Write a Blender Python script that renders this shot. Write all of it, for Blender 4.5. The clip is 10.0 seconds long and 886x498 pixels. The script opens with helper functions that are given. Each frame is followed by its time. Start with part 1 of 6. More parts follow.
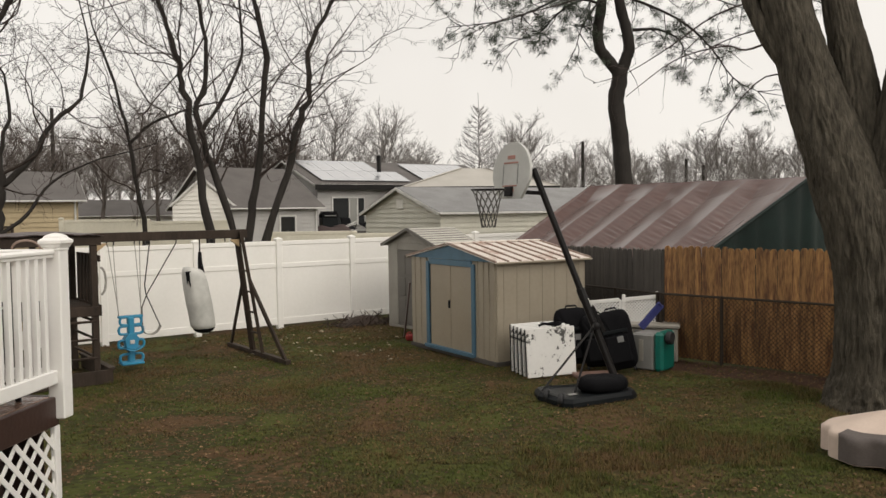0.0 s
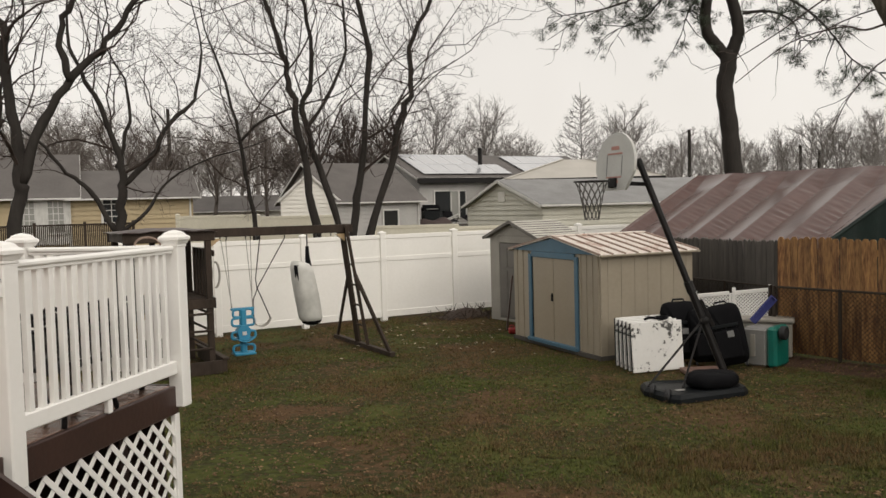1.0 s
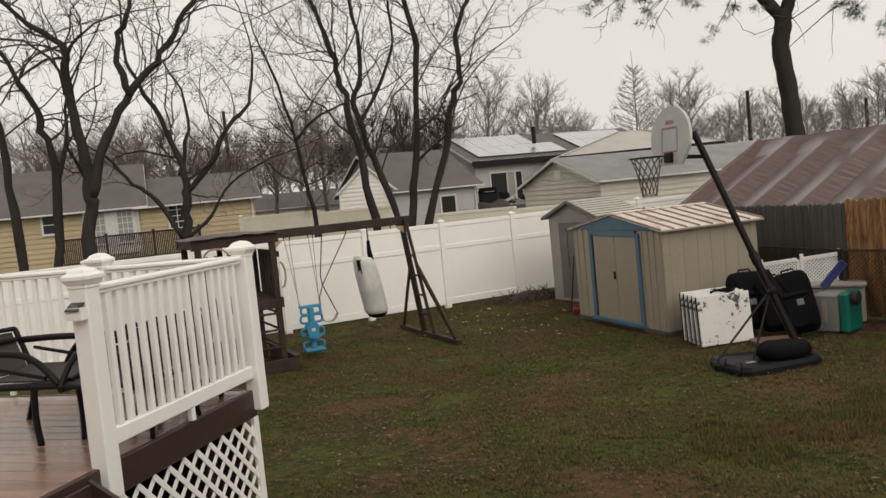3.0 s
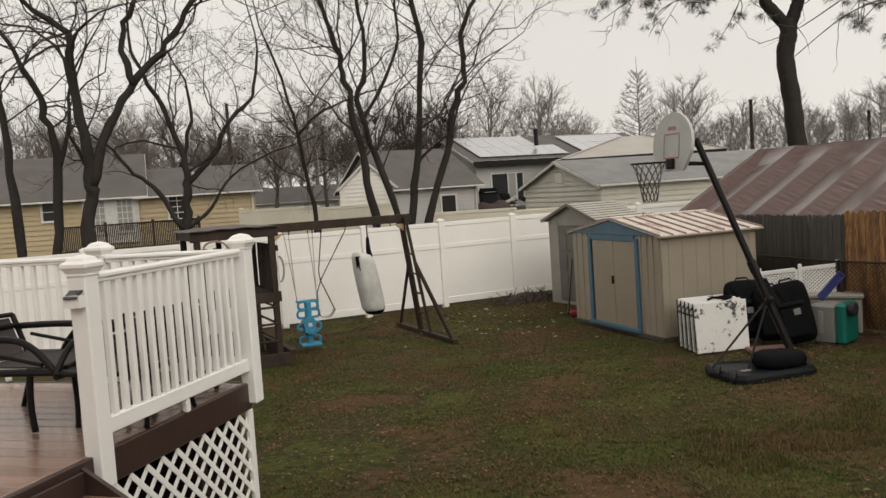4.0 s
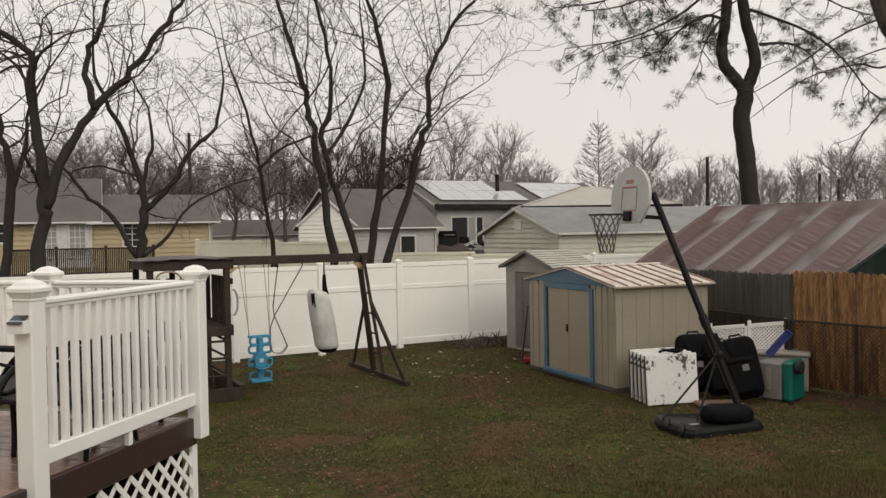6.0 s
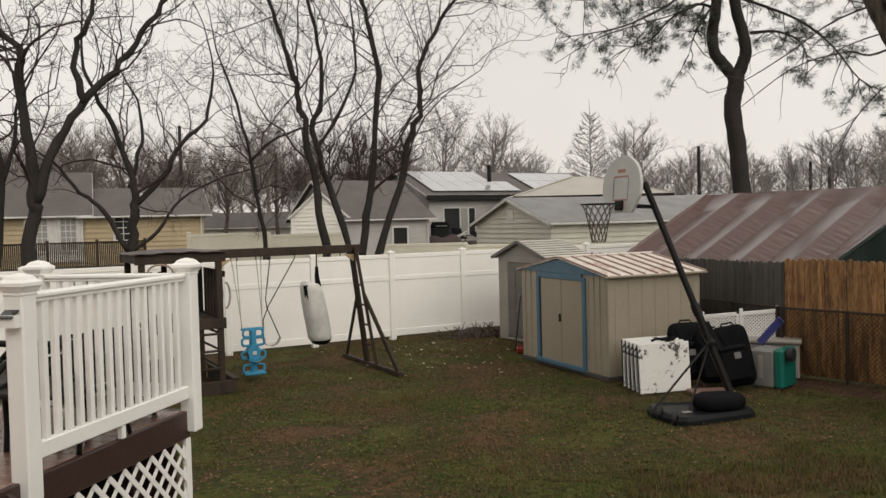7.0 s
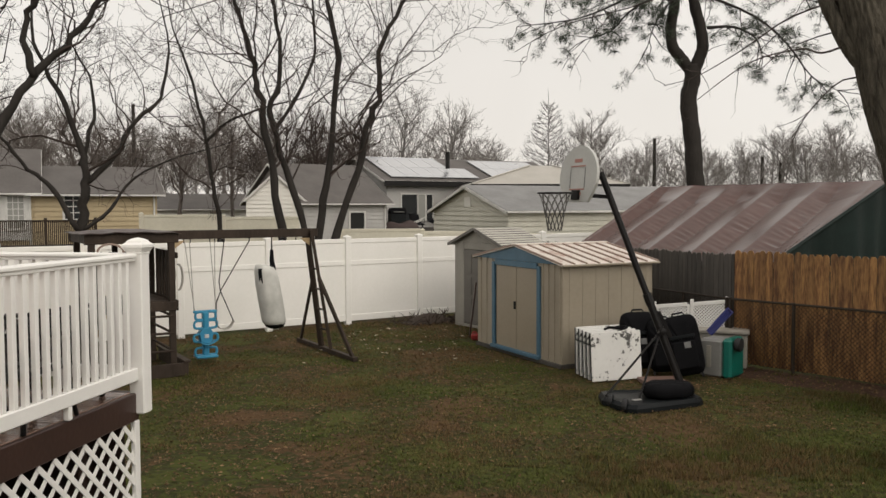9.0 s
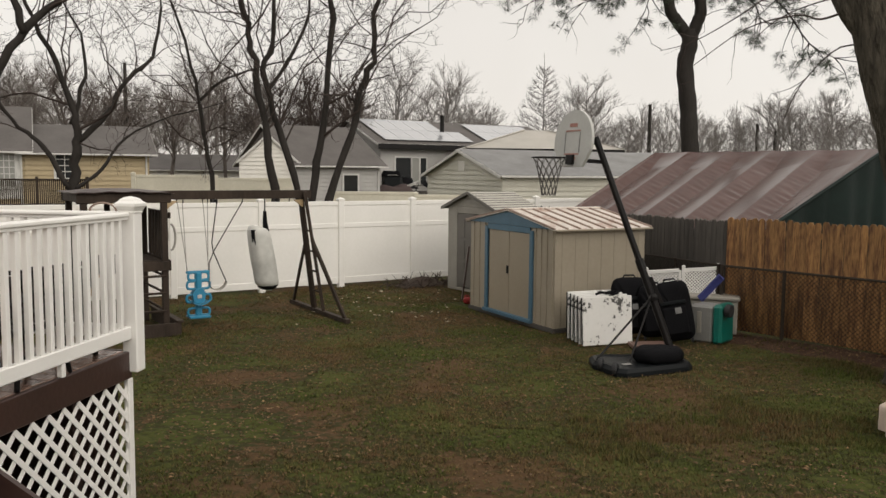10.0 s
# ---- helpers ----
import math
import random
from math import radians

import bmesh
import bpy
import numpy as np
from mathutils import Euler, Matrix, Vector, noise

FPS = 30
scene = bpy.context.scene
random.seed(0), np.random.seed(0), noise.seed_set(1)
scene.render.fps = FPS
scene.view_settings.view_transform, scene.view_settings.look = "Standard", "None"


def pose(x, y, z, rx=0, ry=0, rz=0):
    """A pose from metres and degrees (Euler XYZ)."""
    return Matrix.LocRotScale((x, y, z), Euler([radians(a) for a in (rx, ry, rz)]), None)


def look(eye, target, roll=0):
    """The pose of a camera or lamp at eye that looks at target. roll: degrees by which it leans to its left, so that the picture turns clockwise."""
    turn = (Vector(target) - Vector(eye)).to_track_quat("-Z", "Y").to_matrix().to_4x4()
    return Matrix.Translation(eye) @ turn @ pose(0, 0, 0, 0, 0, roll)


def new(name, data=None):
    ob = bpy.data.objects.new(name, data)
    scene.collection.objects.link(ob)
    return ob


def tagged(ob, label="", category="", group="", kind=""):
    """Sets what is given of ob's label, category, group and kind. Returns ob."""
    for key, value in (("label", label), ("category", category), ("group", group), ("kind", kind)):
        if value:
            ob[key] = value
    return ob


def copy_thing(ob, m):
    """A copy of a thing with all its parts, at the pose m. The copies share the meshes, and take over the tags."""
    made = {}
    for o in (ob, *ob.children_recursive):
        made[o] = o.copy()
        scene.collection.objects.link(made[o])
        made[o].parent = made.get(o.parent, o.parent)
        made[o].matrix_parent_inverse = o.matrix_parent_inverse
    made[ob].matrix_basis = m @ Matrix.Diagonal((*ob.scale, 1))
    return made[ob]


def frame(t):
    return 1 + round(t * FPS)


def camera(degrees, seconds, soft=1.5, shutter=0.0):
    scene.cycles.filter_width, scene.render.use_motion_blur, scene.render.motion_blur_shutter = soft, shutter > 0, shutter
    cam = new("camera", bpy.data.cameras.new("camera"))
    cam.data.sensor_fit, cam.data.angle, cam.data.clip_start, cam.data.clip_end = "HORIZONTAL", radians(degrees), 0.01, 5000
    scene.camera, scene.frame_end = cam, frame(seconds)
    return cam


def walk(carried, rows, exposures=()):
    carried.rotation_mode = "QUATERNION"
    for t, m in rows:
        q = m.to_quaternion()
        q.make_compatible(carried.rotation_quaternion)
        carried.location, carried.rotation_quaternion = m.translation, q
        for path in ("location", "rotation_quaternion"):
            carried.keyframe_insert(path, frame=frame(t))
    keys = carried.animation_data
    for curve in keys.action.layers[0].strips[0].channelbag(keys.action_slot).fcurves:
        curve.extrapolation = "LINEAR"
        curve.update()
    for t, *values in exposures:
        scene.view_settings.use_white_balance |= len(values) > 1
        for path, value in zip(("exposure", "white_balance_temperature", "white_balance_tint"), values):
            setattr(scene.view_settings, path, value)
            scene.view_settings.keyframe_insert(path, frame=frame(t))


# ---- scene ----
cam = camera(55.53, 10.0)

PATH = [
    (0, (-0.873, 0.347, 2.393), (-0.6672, 2.3342, 2.3046), -0.81),
    (0.5, (-0.869, 0.310, 2.409), (-0.7353, 2.3043, 2.3339), -2.13),
    (1, (-0.883, 0.345, 2.406), (-0.9181, 2.3423, 2.3043), -1.49),
    (1.5, (-0.869, 0.247, 2.468), (-0.9833, 2.2387, 2.3228), -5.04),
    (2, (-0.873, 0.278, 2.491), (-1.0452, 2.2683, 2.3870), -5.25),
    (2.5, (-0.860, 0.261, 2.495), (-1.0331, 2.2491, 2.3611), -5.87),
    (4, (-0.864, 0.245, 2.495), (-1.0417, 2.2325, 2.3579), -3.83),
    (4.5, (-0.855, 0.229, 2.498), (-0.9902, 2.2223, 2.4103), -2.48),
    (5, (-0.865, 0.250, 2.496), (-0.9604, 2.2467, 2.4495), -1.34),
    (5.5, (-0.863, 0.237, 2.501), (-0.9415, 2.2354, 2.4638), -0.89),
    (7, (-0.857, 0.238, 2.497), (-0.9140, 2.2364, 2.4323), -1.47),
    (7.5, (-0.856, 0.236, 2.498), (-0.8840, 2.2346, 2.4290), -1.20),
    (8, (-0.856, 0.241, 2.494), (-0.8519, 2.2398, 2.4141), -0.53),
    (8.5, (-0.855, 0.247, 2.490), (-0.8315, 2.2450, 2.3975), -0.26),
    (9, (-0.854, 0.245, 2.488), (-0.8090, 2.2423, 2.3899), -0.22),
    (9.5, (-0.856, 0.248, 2.487), (-0.7984, 2.2446, 2.3815), -0.22),
    (10, (-0.856, 0.239, 2.478), (-0.7947, 2.2301, 2.2948), 0.50),
]
walk(cam, [(t, look(eye, target, roll)) for t, eye, target, roll in PATH], exposures=[
    (0, 0.07, 6690, 10), (1, 0.02, 6690, 10), (2.5, -0.1, 6690, 10), (5.5, -0.1, 6690, 10), (7.5, -0.06, 6690, 10), (9, -0.02, 6690, 10), (10, 0.0, 6690, 10)])

# ---- world and sun: a bright overcast winter sky ----
world = bpy.data.worlds.new("overcast")
scene.world = world
world.use_nodes = True
wn, wl = world.node_tree.nodes, world.node_tree.links
wn.clear()
w_out = wn.new("ShaderNodeOutputWorld")
w_bg = wn.new("ShaderNodeBackground")
w_sky = wn.new("ShaderNodeTexSky")
w_sky.sky_type = "NISHITA"
w_sky.sun_disc = False
w_sky.sun_elevation = radians(36)
w_sky.sun_rotation = radians(145)
w_sky.air_density, w_sky.dust_density = 1.0, 4.0
w_dim = wn.new("ShaderNodeMixRGB")
w_dim.blend_type = "MULTIPLY"
w_dim.inputs[0].default_value = 1.0
w_dim.inputs[2].default_value = (0.1, 0.1, 0.1, 1)
w_co = wn.new("ShaderNodeTexCoord")
w_no = wn.new("ShaderNodeTexNoise")
w_no.inputs["Scale"].default_value = 2.2
w_no.inputs["Detail"].default_value = 4.0
w_ra = wn.new("ShaderNodeValToRGB")
w_ra.color_ramp.elements[0].position, w_ra.color_ramp.elements[0].color = 0.3, (0.87, 0.835, 0.79, 1)
w_ra.color_ramp.elements[1].position, w_ra.color_ramp.elements[1].color = 0.7, (1.0, 0.968, 0.925, 1)
w_mix = wn.new("ShaderNodeMixRGB")
w_mix.inputs[0].default_value = 0.93
wl.new(w_co.outputs["Generated"], w_no.inputs["Vector"])
wl.new(w_no.outputs["Fac"], w_ra.inputs["Fac"])
wl.new(w_sky.outputs["Color"], w_dim.inputs[1])
wl.new(w_dim.outputs[0], w_mix.inputs[1])
wl.new(w_ra.outputs["Color"], w_mix.inputs[2])
wl.new(w_mix.outputs[0], w_bg.inputs["Color"])
w_bg.inputs["Strength"].default_value = 0.97
wl.new(w_bg.outputs[0], w_out.inputs["Surface"])

sun_data = bpy.data.lights.new("sun", "SUN")
sun_data.energy, sun_data.angle, sun_data.color = 1.5, radians(60), (1.0, 0.96, 0.9)
sun = new("sun", sun_data)
sun.matrix_world = look((7, -10, 9), (0, 0, 0))


# ---- materials ----
def mat(name, color, rough=0.7, metal=0.0, color2=None, scale=3.0, fine=40.0, bump=0.15, vary=0.0, island=False,
        spread=0.5, stretch=(1, 1, 1), coat=0.0, third=None, third_at=0.62, spec=0.5, deep=0.02, coat_ior=1.9):
    """A surface with broad stains, fine grain and relief, at real-world size. vary: how far pieces differ from one another."""
    m = bpy.data.materials.new(name)
    m.use_nodes = True
    n, l = m.node_tree.nodes, m.node_tree.links
    b = n["Principled BSDF"]
    b.inputs["Roughness"].default_value, b.inputs["Metallic"].default_value = rough, metal
    b.inputs["Coat Weight"].default_value = coat
    b.inputs["Coat Roughness"].default_value, b.inputs["Coat IOR"].default_value = 0.2, coat_ior
    b.inputs["Specular IOR Level"].default_value = spec
    color2 = color2 or tuple(c * 0.72 for c in color)
    co = n.new("ShaderNodeTexCoord")
    mp = n.new("ShaderNodeMapping")
    mp.inputs["Scale"].default_value = stretch
    l.new(co.outputs["Object"], mp.inputs["Vector"])
    if vary and not island:
        own = n.new("ShaderNodeVectorMath")
        own.operation = "SCALE"
        own.inputs[0].default_value = (37.0, 53.0, 11.0)
        l.new(n.new("ShaderNodeObjectInfo").outputs["Random"], own.inputs["Scale"])
        l.new(own.outputs["Vector"], mp.inputs["Location"])
    broad, grain = n.new("ShaderNodeTexNoise"), n.new("ShaderNodeTexNoise")
    for node, sc in ((broad, scale), (grain, fine)):
        node.inputs["Scale"].default_value, node.inputs["Detail"].default_value = sc, 5.0
        l.new(mp.outputs[0], node.inputs["Vector"])
    ramp = n.new("ShaderNodeValToRGB")
    ramp.color_ramp.elements[0].position, ramp.color_ramp.elements[0].color = 0.5 - spread / 2 + 0.05, (*color2, 1)
    ramp.color_ramp.elements[1].position, ramp.color_ramp.elements[1].color = 0.5 + spread / 2 - 0.05, (*color, 1)
    if third:
        e = ramp.color_ramp.elements.new(third_at)
        e.color = (*third, 1)
    mixf = n.new("ShaderNodeMath")
    mixf.operation = "MULTIPLY_ADD"
    mixf.inputs[1].default_value = 0.35
    add = n.new("ShaderNodeMath")
    add.operation = "MULTIPLY"
    add.inputs[1].default_value = 0.65
    l.new(broad.outputs["Fac"], add.inputs[0])
    l.new(grain.outputs["Fac"], mixf.inputs[0])
    l.new(add.outputs[0], mixf.inputs[2])
    l.new(mixf.outputs[0], ramp.inputs["Fac"])
    out = ramp.outputs["Color"]
    if vary:
        rnd = n.new("ShaderNodeNewGeometry").outputs["Random Per Island"] if island else n.new("ShaderNodeObjectInfo").outputs["Random"]
        rg = n.new("ShaderNodeMapRange")
        rg.inputs["To Min"].default_value, rg.inputs["To Max"].default_value = 1 - vary, 1 + vary
        l.new(rnd, rg.inputs["Value"])
        hv = n.new("ShaderNodeHueSaturation")
        l.new(rg.outputs[0], hv.inputs["Value"])
        l.new(out, hv.inputs["Color"])
        out = hv.outputs["Color"]
    l.new(out, b.inputs["Base Color"])
    if bump:
        bp = n.new("ShaderNodeBump")
        bp.inputs["Strength"].default_value, bp.inputs["Distance"].default_value = bump, deep
        l.new(grain.outputs["Fac"], bp.inputs["Height"])
        l.new(bp.outputs[0], b.inputs["Normal"])
    return m


def glass_mat(name, color):
    m = bpy.data.materials.new(name)
    m.use_nodes = True
    b = m.node_tree.nodes["Principled BSDF"]
    b.inputs["Base Color"].default_value = (*color, 1)
    b.inputs["Roughness"].default_value, b.inputs["Specular IOR Level"].default_value = 0.06, 0.6
    return m


M_LAWN = mat("wet_winter_lawn", (0.06, 0.066, 0.015), 0.95, color2=(0.085, 0.05, 0.024), scale=0.8, fine=12, bump=0.9, spread=0.24,
             third=(0.03, 0.033, 0.01), third_at=0.5, spec=0.15)
M_GRASS = mat("grass_blades", (0.064, 0.08, 0.016), 0.8, color2=(0.115, 0.072, 0.032), scale=0.6, fine=7, bump=0, vary=0.55, island=True, spread=0.25, spec=0.2)
M_LEAF = mat("dead_leaves", (0.2, 0.125, 0.062), 0.75, color2=(0.066, 0.034, 0.018), bump=0, vary=0.55, island=True, spec=0.3)
M_VINYL = mat("white_vinyl", (0.9, 0.885, 0.855), 0.4, color2=(0.84, 0.825, 0.79), scale=1.6, fine=25, bump=0.02)
M_VINYL_FENCE = mat("white_vinyl_fence", (0.86, 0.84, 0.8), 0.45, color2=(0.78, 0.765, 0.72), scale=1.1, fine=18, bump=0.02)
M_VINYL_AGED = mat("aged_cream_vinyl", (0.7, 0.66, 0.55), 0.6, color2=(0.54, 0.51, 0.41), scale=1.3, fine=20, bump=0.03)
M_DECK = mat("wet_brown_deck_board", (0.36, 0.235, 0.185), 0.12, color2=(0.21, 0.13, 0.1), scale=2.0, fine=30, bump=0.1, vary=0.16, stretch=(0.35, 3, 1), spec=0.8)
M_FASCIA = mat("dark_brown_fascia", (0.058, 0.03, 0.024), 0.4, color2=(0.036, 0.02, 0.017), fine=30, bump=0.1)
M_BLACK = mat("black_metal", (0.008, 0.008, 0.009), 0.42, 0.0, color2=(0.015, 0.013, 0.012), fine=60, bump=0.05, spec=0.16)
M_BLACK_PL = mat("black_plastic", (0.007, 0.008, 0.009), 0.38, color2=(0.013, 0.015, 0.016), fine=50, bump=0.08, spec=0.1)
M_NYLON = mat("black_nylon", (0.004, 0.004, 0.005), 0.7, color2=(0.008, 0.008, 0.009), fine=120, bump=0.25, spec=0.07)
M_RUBBER = mat("black_rubber", (0.009, 0.009, 0.01), 0.7, color2=(0.016, 0.016, 0.017), fine=60, bump=0.2)
M_PLAYWOOD = mat("wet_dark_playset_wood", (0.054, 0.038, 0.028), 0.65, color2=(0.022, 0.016, 0.012), scale=4, fine=26, bump=0.3, stretch=(1, 1, 0.3), spec=0.2)
M_TAN_WOOD = mat("pale_bracket_wood", (0.5, 0.36, 0.2), 0.6, bump=0.1)
M_BLUE_PL = mat("blue_plastic", (0.03, 0.26, 0.42), 0.45, color2=(0.02, 0.18, 0.31), fine=30, bump=0.04)
M_ROPE = mat("weathered_rope", (0.36, 0.34, 0.3), 0.85, bump=0.2)
M_CHAIN = mat("dark_chain", (0.05, 0.045, 0.04), 0.5, 0.6, bump=0.2)
M_BAG = mat("white_bag_with_grime", (0.68, 0.67, 0.63), 0.42, color2=(0.36, 0.36, 0.335), scale=1.6, fine=9, bump=0.3, spread=0.6)
M_SHED = mat("tan_painted_steel", (0.35, 0.305, 0.235), 0.5, color2=(0.285, 0.245, 0.185), scale=1.3, fine=16, bump=0.05)
M_SHED_DOOR = mat("brown_tan_door_steel", (0.32, 0.27, 0.2), 0.45, color2=(0.27, 0.225, 0.165), scale=1.5, fine=20, bump=0.05)
M_SHED_BLUE = mat("blue_painted_trim", (0.072, 0.16, 0.23), 0.5, color2=(0.048, 0.11, 0.165), fine=25, bump=0.05)
M_SHED_ROOF = mat("pale_steel_roof_with_rust", (0.72, 0.66, 0.6), 0.42, color2=(0.36, 0.2, 0.14), scale=2.4, fine=10, bump=0.08, spread=0.42,
                  third=(0.68, 0.61, 0.55), third_at=0.46)
M_RESIN = mat("grey_resin", (0.33, 0.315, 0.28), 0.6, color2=(0.22, 0.205, 0.18), scale=2, fine=30, bump=0.06)
M_RESIN_DOOR = mat("darker_resin_door", (0.15, 0.14, 0.125), 0.55, color2=(0.1, 0.093, 0.083), scale=2, fine=30, bump=0.06)
M_RESIN_ROOF = mat("light_resin_roof", (0.62, 0.6, 0.55), 0.55, color2=(0.48, 0.46, 0.42), scale=2, fine=30, bump=0.06)
M_CEDAR = mat("new_cedar_board", (0.43, 0.225, 0.078), 0.6, color2=(0.12, 0.05, 0.018), scale=15, fine=60, bump=0.3, vary=0.24, stretch=(1, 1, 0.14), spread=0.34)
M_GREYWOOD = mat("weathered_grey_board", (0.1, 0.09, 0.078), 0.8, color2=(0.05, 0.044, 0.039), scale=3, fine=24, bump=0.3, vary=0.25, stretch=(1, 1, 0.18))
M_CHAINLINK = mat("dark_wire", (0.055, 0.042, 0.032), 0.55, 0.5, bump=0)
M_BARK = mat("grey_brown_bark", (0.125, 0.11, 0.085), 0.9, color2=(0.032, 0.028, 0.022), scale=14, fine=34, bump=1.0, stretch=(1, 1, 0.2), spread=0.46, spec=0.15, deep=0.06)
M_BARK_DARK = mat("wet_dark_bark", (0.037, 0.032, 0.028), 0.85, color2=(0.019, 0.016, 0.014), scale=4, fine=18, bump=0.5, stretch=(1, 1, 0.3), spec=0.25)
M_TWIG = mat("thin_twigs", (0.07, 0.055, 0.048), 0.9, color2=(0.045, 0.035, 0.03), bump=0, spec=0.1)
# far twigs are lightened: the haze of distance is put into their colour
M_TWIG_HAZE = mat("haze_paled_twigs", (0.24, 0.224, 0.214), 0.95, color2=(0.185, 0.17, 0.16), bump=0, spec=0.05)
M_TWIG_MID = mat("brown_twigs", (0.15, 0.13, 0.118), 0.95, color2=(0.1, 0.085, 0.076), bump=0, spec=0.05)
M_RUST = mat("rusty_brown_steel", (0.34, 0.26, 0.215), 0.6, color2=(0.22, 0.14, 0.105), scale=5, fine=20, bump=0.1)
M_NEEDLE = mat("pine_needles", (0.05, 0.062, 0.04), 0.75, color2=(0.028, 0.036, 0.024), bump=0, vary=0.4, island=True, spec=0.2)
M_TARP = mat("wet_brown_tarp", (0.074, 0.027, 0.019), 0.42, color2=(0.05, 0.018, 0.012), scale=1.6, fine=14, bump=0.06, coat=0.9, spec=0.2, coat_ior=1.62)
M_TARP_GREEN = mat("dark_green_tarp", (0.009, 0.02, 0.017), 0.5, color2=(0.004, 0.009, 0.008), scale=1.6, fine=9, bump=0.3, spec=0.15)
M_SIDE_YEL = mat("yellow_vinyl_siding", (0.44, 0.35, 0.21), 0.6, color2=(0.36, 0.285, 0.165), scale=0.8, fine=12, bump=0.03)
M_SIDE_WHT = mat("white_vinyl_siding", (0.72, 0.7, 0.65), 0.6, color2=(0.62, 0.6, 0.55), scale=0.8, fine=12, bump=0.03)
# white siding in a greyer copy: the shade under the eaves is in its colour
M_SIDE_SHADED = mat("shade_greyed_white_siding", (0.43, 0.42, 0.405), 0.6, color2=(0.32, 0.31, 0.295), scale=0.8, fine=12, bump=0.03)
# the pale base colour imitates the sky mirrored in the wet panels
M_SOLAR = mat("wet_solar_glass_sky_pale", (0.36, 0.37, 0.385), 0.2, color2=(0.29, 0.3, 0.315), scale=0.5, fine=6, bump=0.02, coat=1.0, vary=0.05)
M_SIDE_CRM = mat("cream_vinyl_siding", (0.6, 0.585, 0.51), 0.6, color2=(0.47, 0.455, 0.385), scale=0.8, fine=12, bump=0.03)
M_SIDE_TAN = mat("tan_siding", (0.52, 0.43, 0.28), 0.6, scale=0.8, fine=12, bump=0.03)
M_TRIM = mat("white_trim", (0.66, 0.65, 0.62), 0.5, bump=0.02)
M_ROOF = mat("grey_asphalt_shingle", (0.26, 0.258, 0.255), 0.6, color2=(0.16, 0.157, 0.153), scale=1.6, fine=14, bump=0.3)
M_ROOF_DK = mat("brown_grey_asphalt_shingle", (0.115, 0.103, 0.097), 0.75, color2=(0.075, 0.067, 0.062), scale=1.2, fine=14, bump=0.3)
M_ROOF_TAN = mat("pale_tan_roof", (0.43, 0.405, 0.365), 0.5, color2=(0.34, 0.32, 0.285), scale=0.9, fine=10, bump=0.08)
M_GLASS = glass_mat("dark_window_glass", (0.02, 0.022, 0.024))
M_GLASS_PALE = glass_mat("curtained_window_glass", (0.3, 0.3, 0.28))
M_BOARD = mat("grey_white_backboard", (0.5, 0.5, 0.475), 0.5, color2=(0.42, 0.42, 0.4), scale=4, fine=30, bump=0.04)
M_BOARD_RED = mat("faded_red_paint", (0.45, 0.22, 0.18), 0.6, bump=0.02)
M_NET = mat("grimy_net_cord", (0.1, 0.095, 0.088), 0.9, bump=0)
M_PANEL = mat("dirty_white_panel", (0.78, 0.77, 0.74), 0.5, color2=(0.06, 0.058, 0.052), scale=2.6, fine=22, bump=0.05, spread=0.3,
              third=(0.74, 0.73, 0.7), third_at=0.44)
M_GREY_PL = mat("grey_plastic", (0.27, 0.265, 0.25), 0.5, color2=(0.2, 0.195, 0.185), scale=3, fine=30, bump=0.05)
M_BEIGE_PL = mat("beige_plastic", (0.36, 0.335, 0.29), 0.5, color2=(0.28, 0.26, 0.225), scale=3, fine=30, bump=0.05)
M_TEAL = mat("teal_plastic", (0.0, 0.15, 0.115), 0.4, color2=(0.0, 0.11, 0.083), fine=30, bump=0.04)
M_PURPLE = mat("blue_violet_plastic", (0.075, 0.085, 0.3), 0.4, fine=30, bump=0.04)
M_RED = mat("red_plastic", (0.3, 0.02, 0.018), 0.5, fine=30, bump=0.03)
M_COVER = mat("pale_tan_cover_cloth", (0.62, 0.5, 0.42), 0.7, color2=(0.52, 0.415, 0.345), scale=3, fine=40, bump=0.15)
M_COVER_DK = mat("dark_taupe_cover_cloth", (0.12, 0.1, 0.092), 0.7, color2=(0.085, 0.07, 0.064), scale=3, fine=40, bump=0.15)
M_SOIL = mat("wet_leaf_mould", (0.085, 0.048, 0.03), 0.95, color2=(0.036, 0.02, 0.014), scale=3, fine=26, bump=0.8, spec=0.15)
M_DIRT = mat("brush_and_soil", (0.065, 0.045, 0.033), 0.95, color2=(0.035, 0.025, 0.02), fine=20, bump=0.6)
M_MESH = mat("dark_sling_fabric", (0.05, 0.04, 0.036), 0.7, fine=90, bump=0.2)
M_YELLOW = mat("orange_yellow_plastic", (0.55, 0.3, 0.03), 0.4, bump=0.03)
M_LOGO = mat("pale_mark", (0.22, 0.22, 0.215), 0.6, bump=0.0)


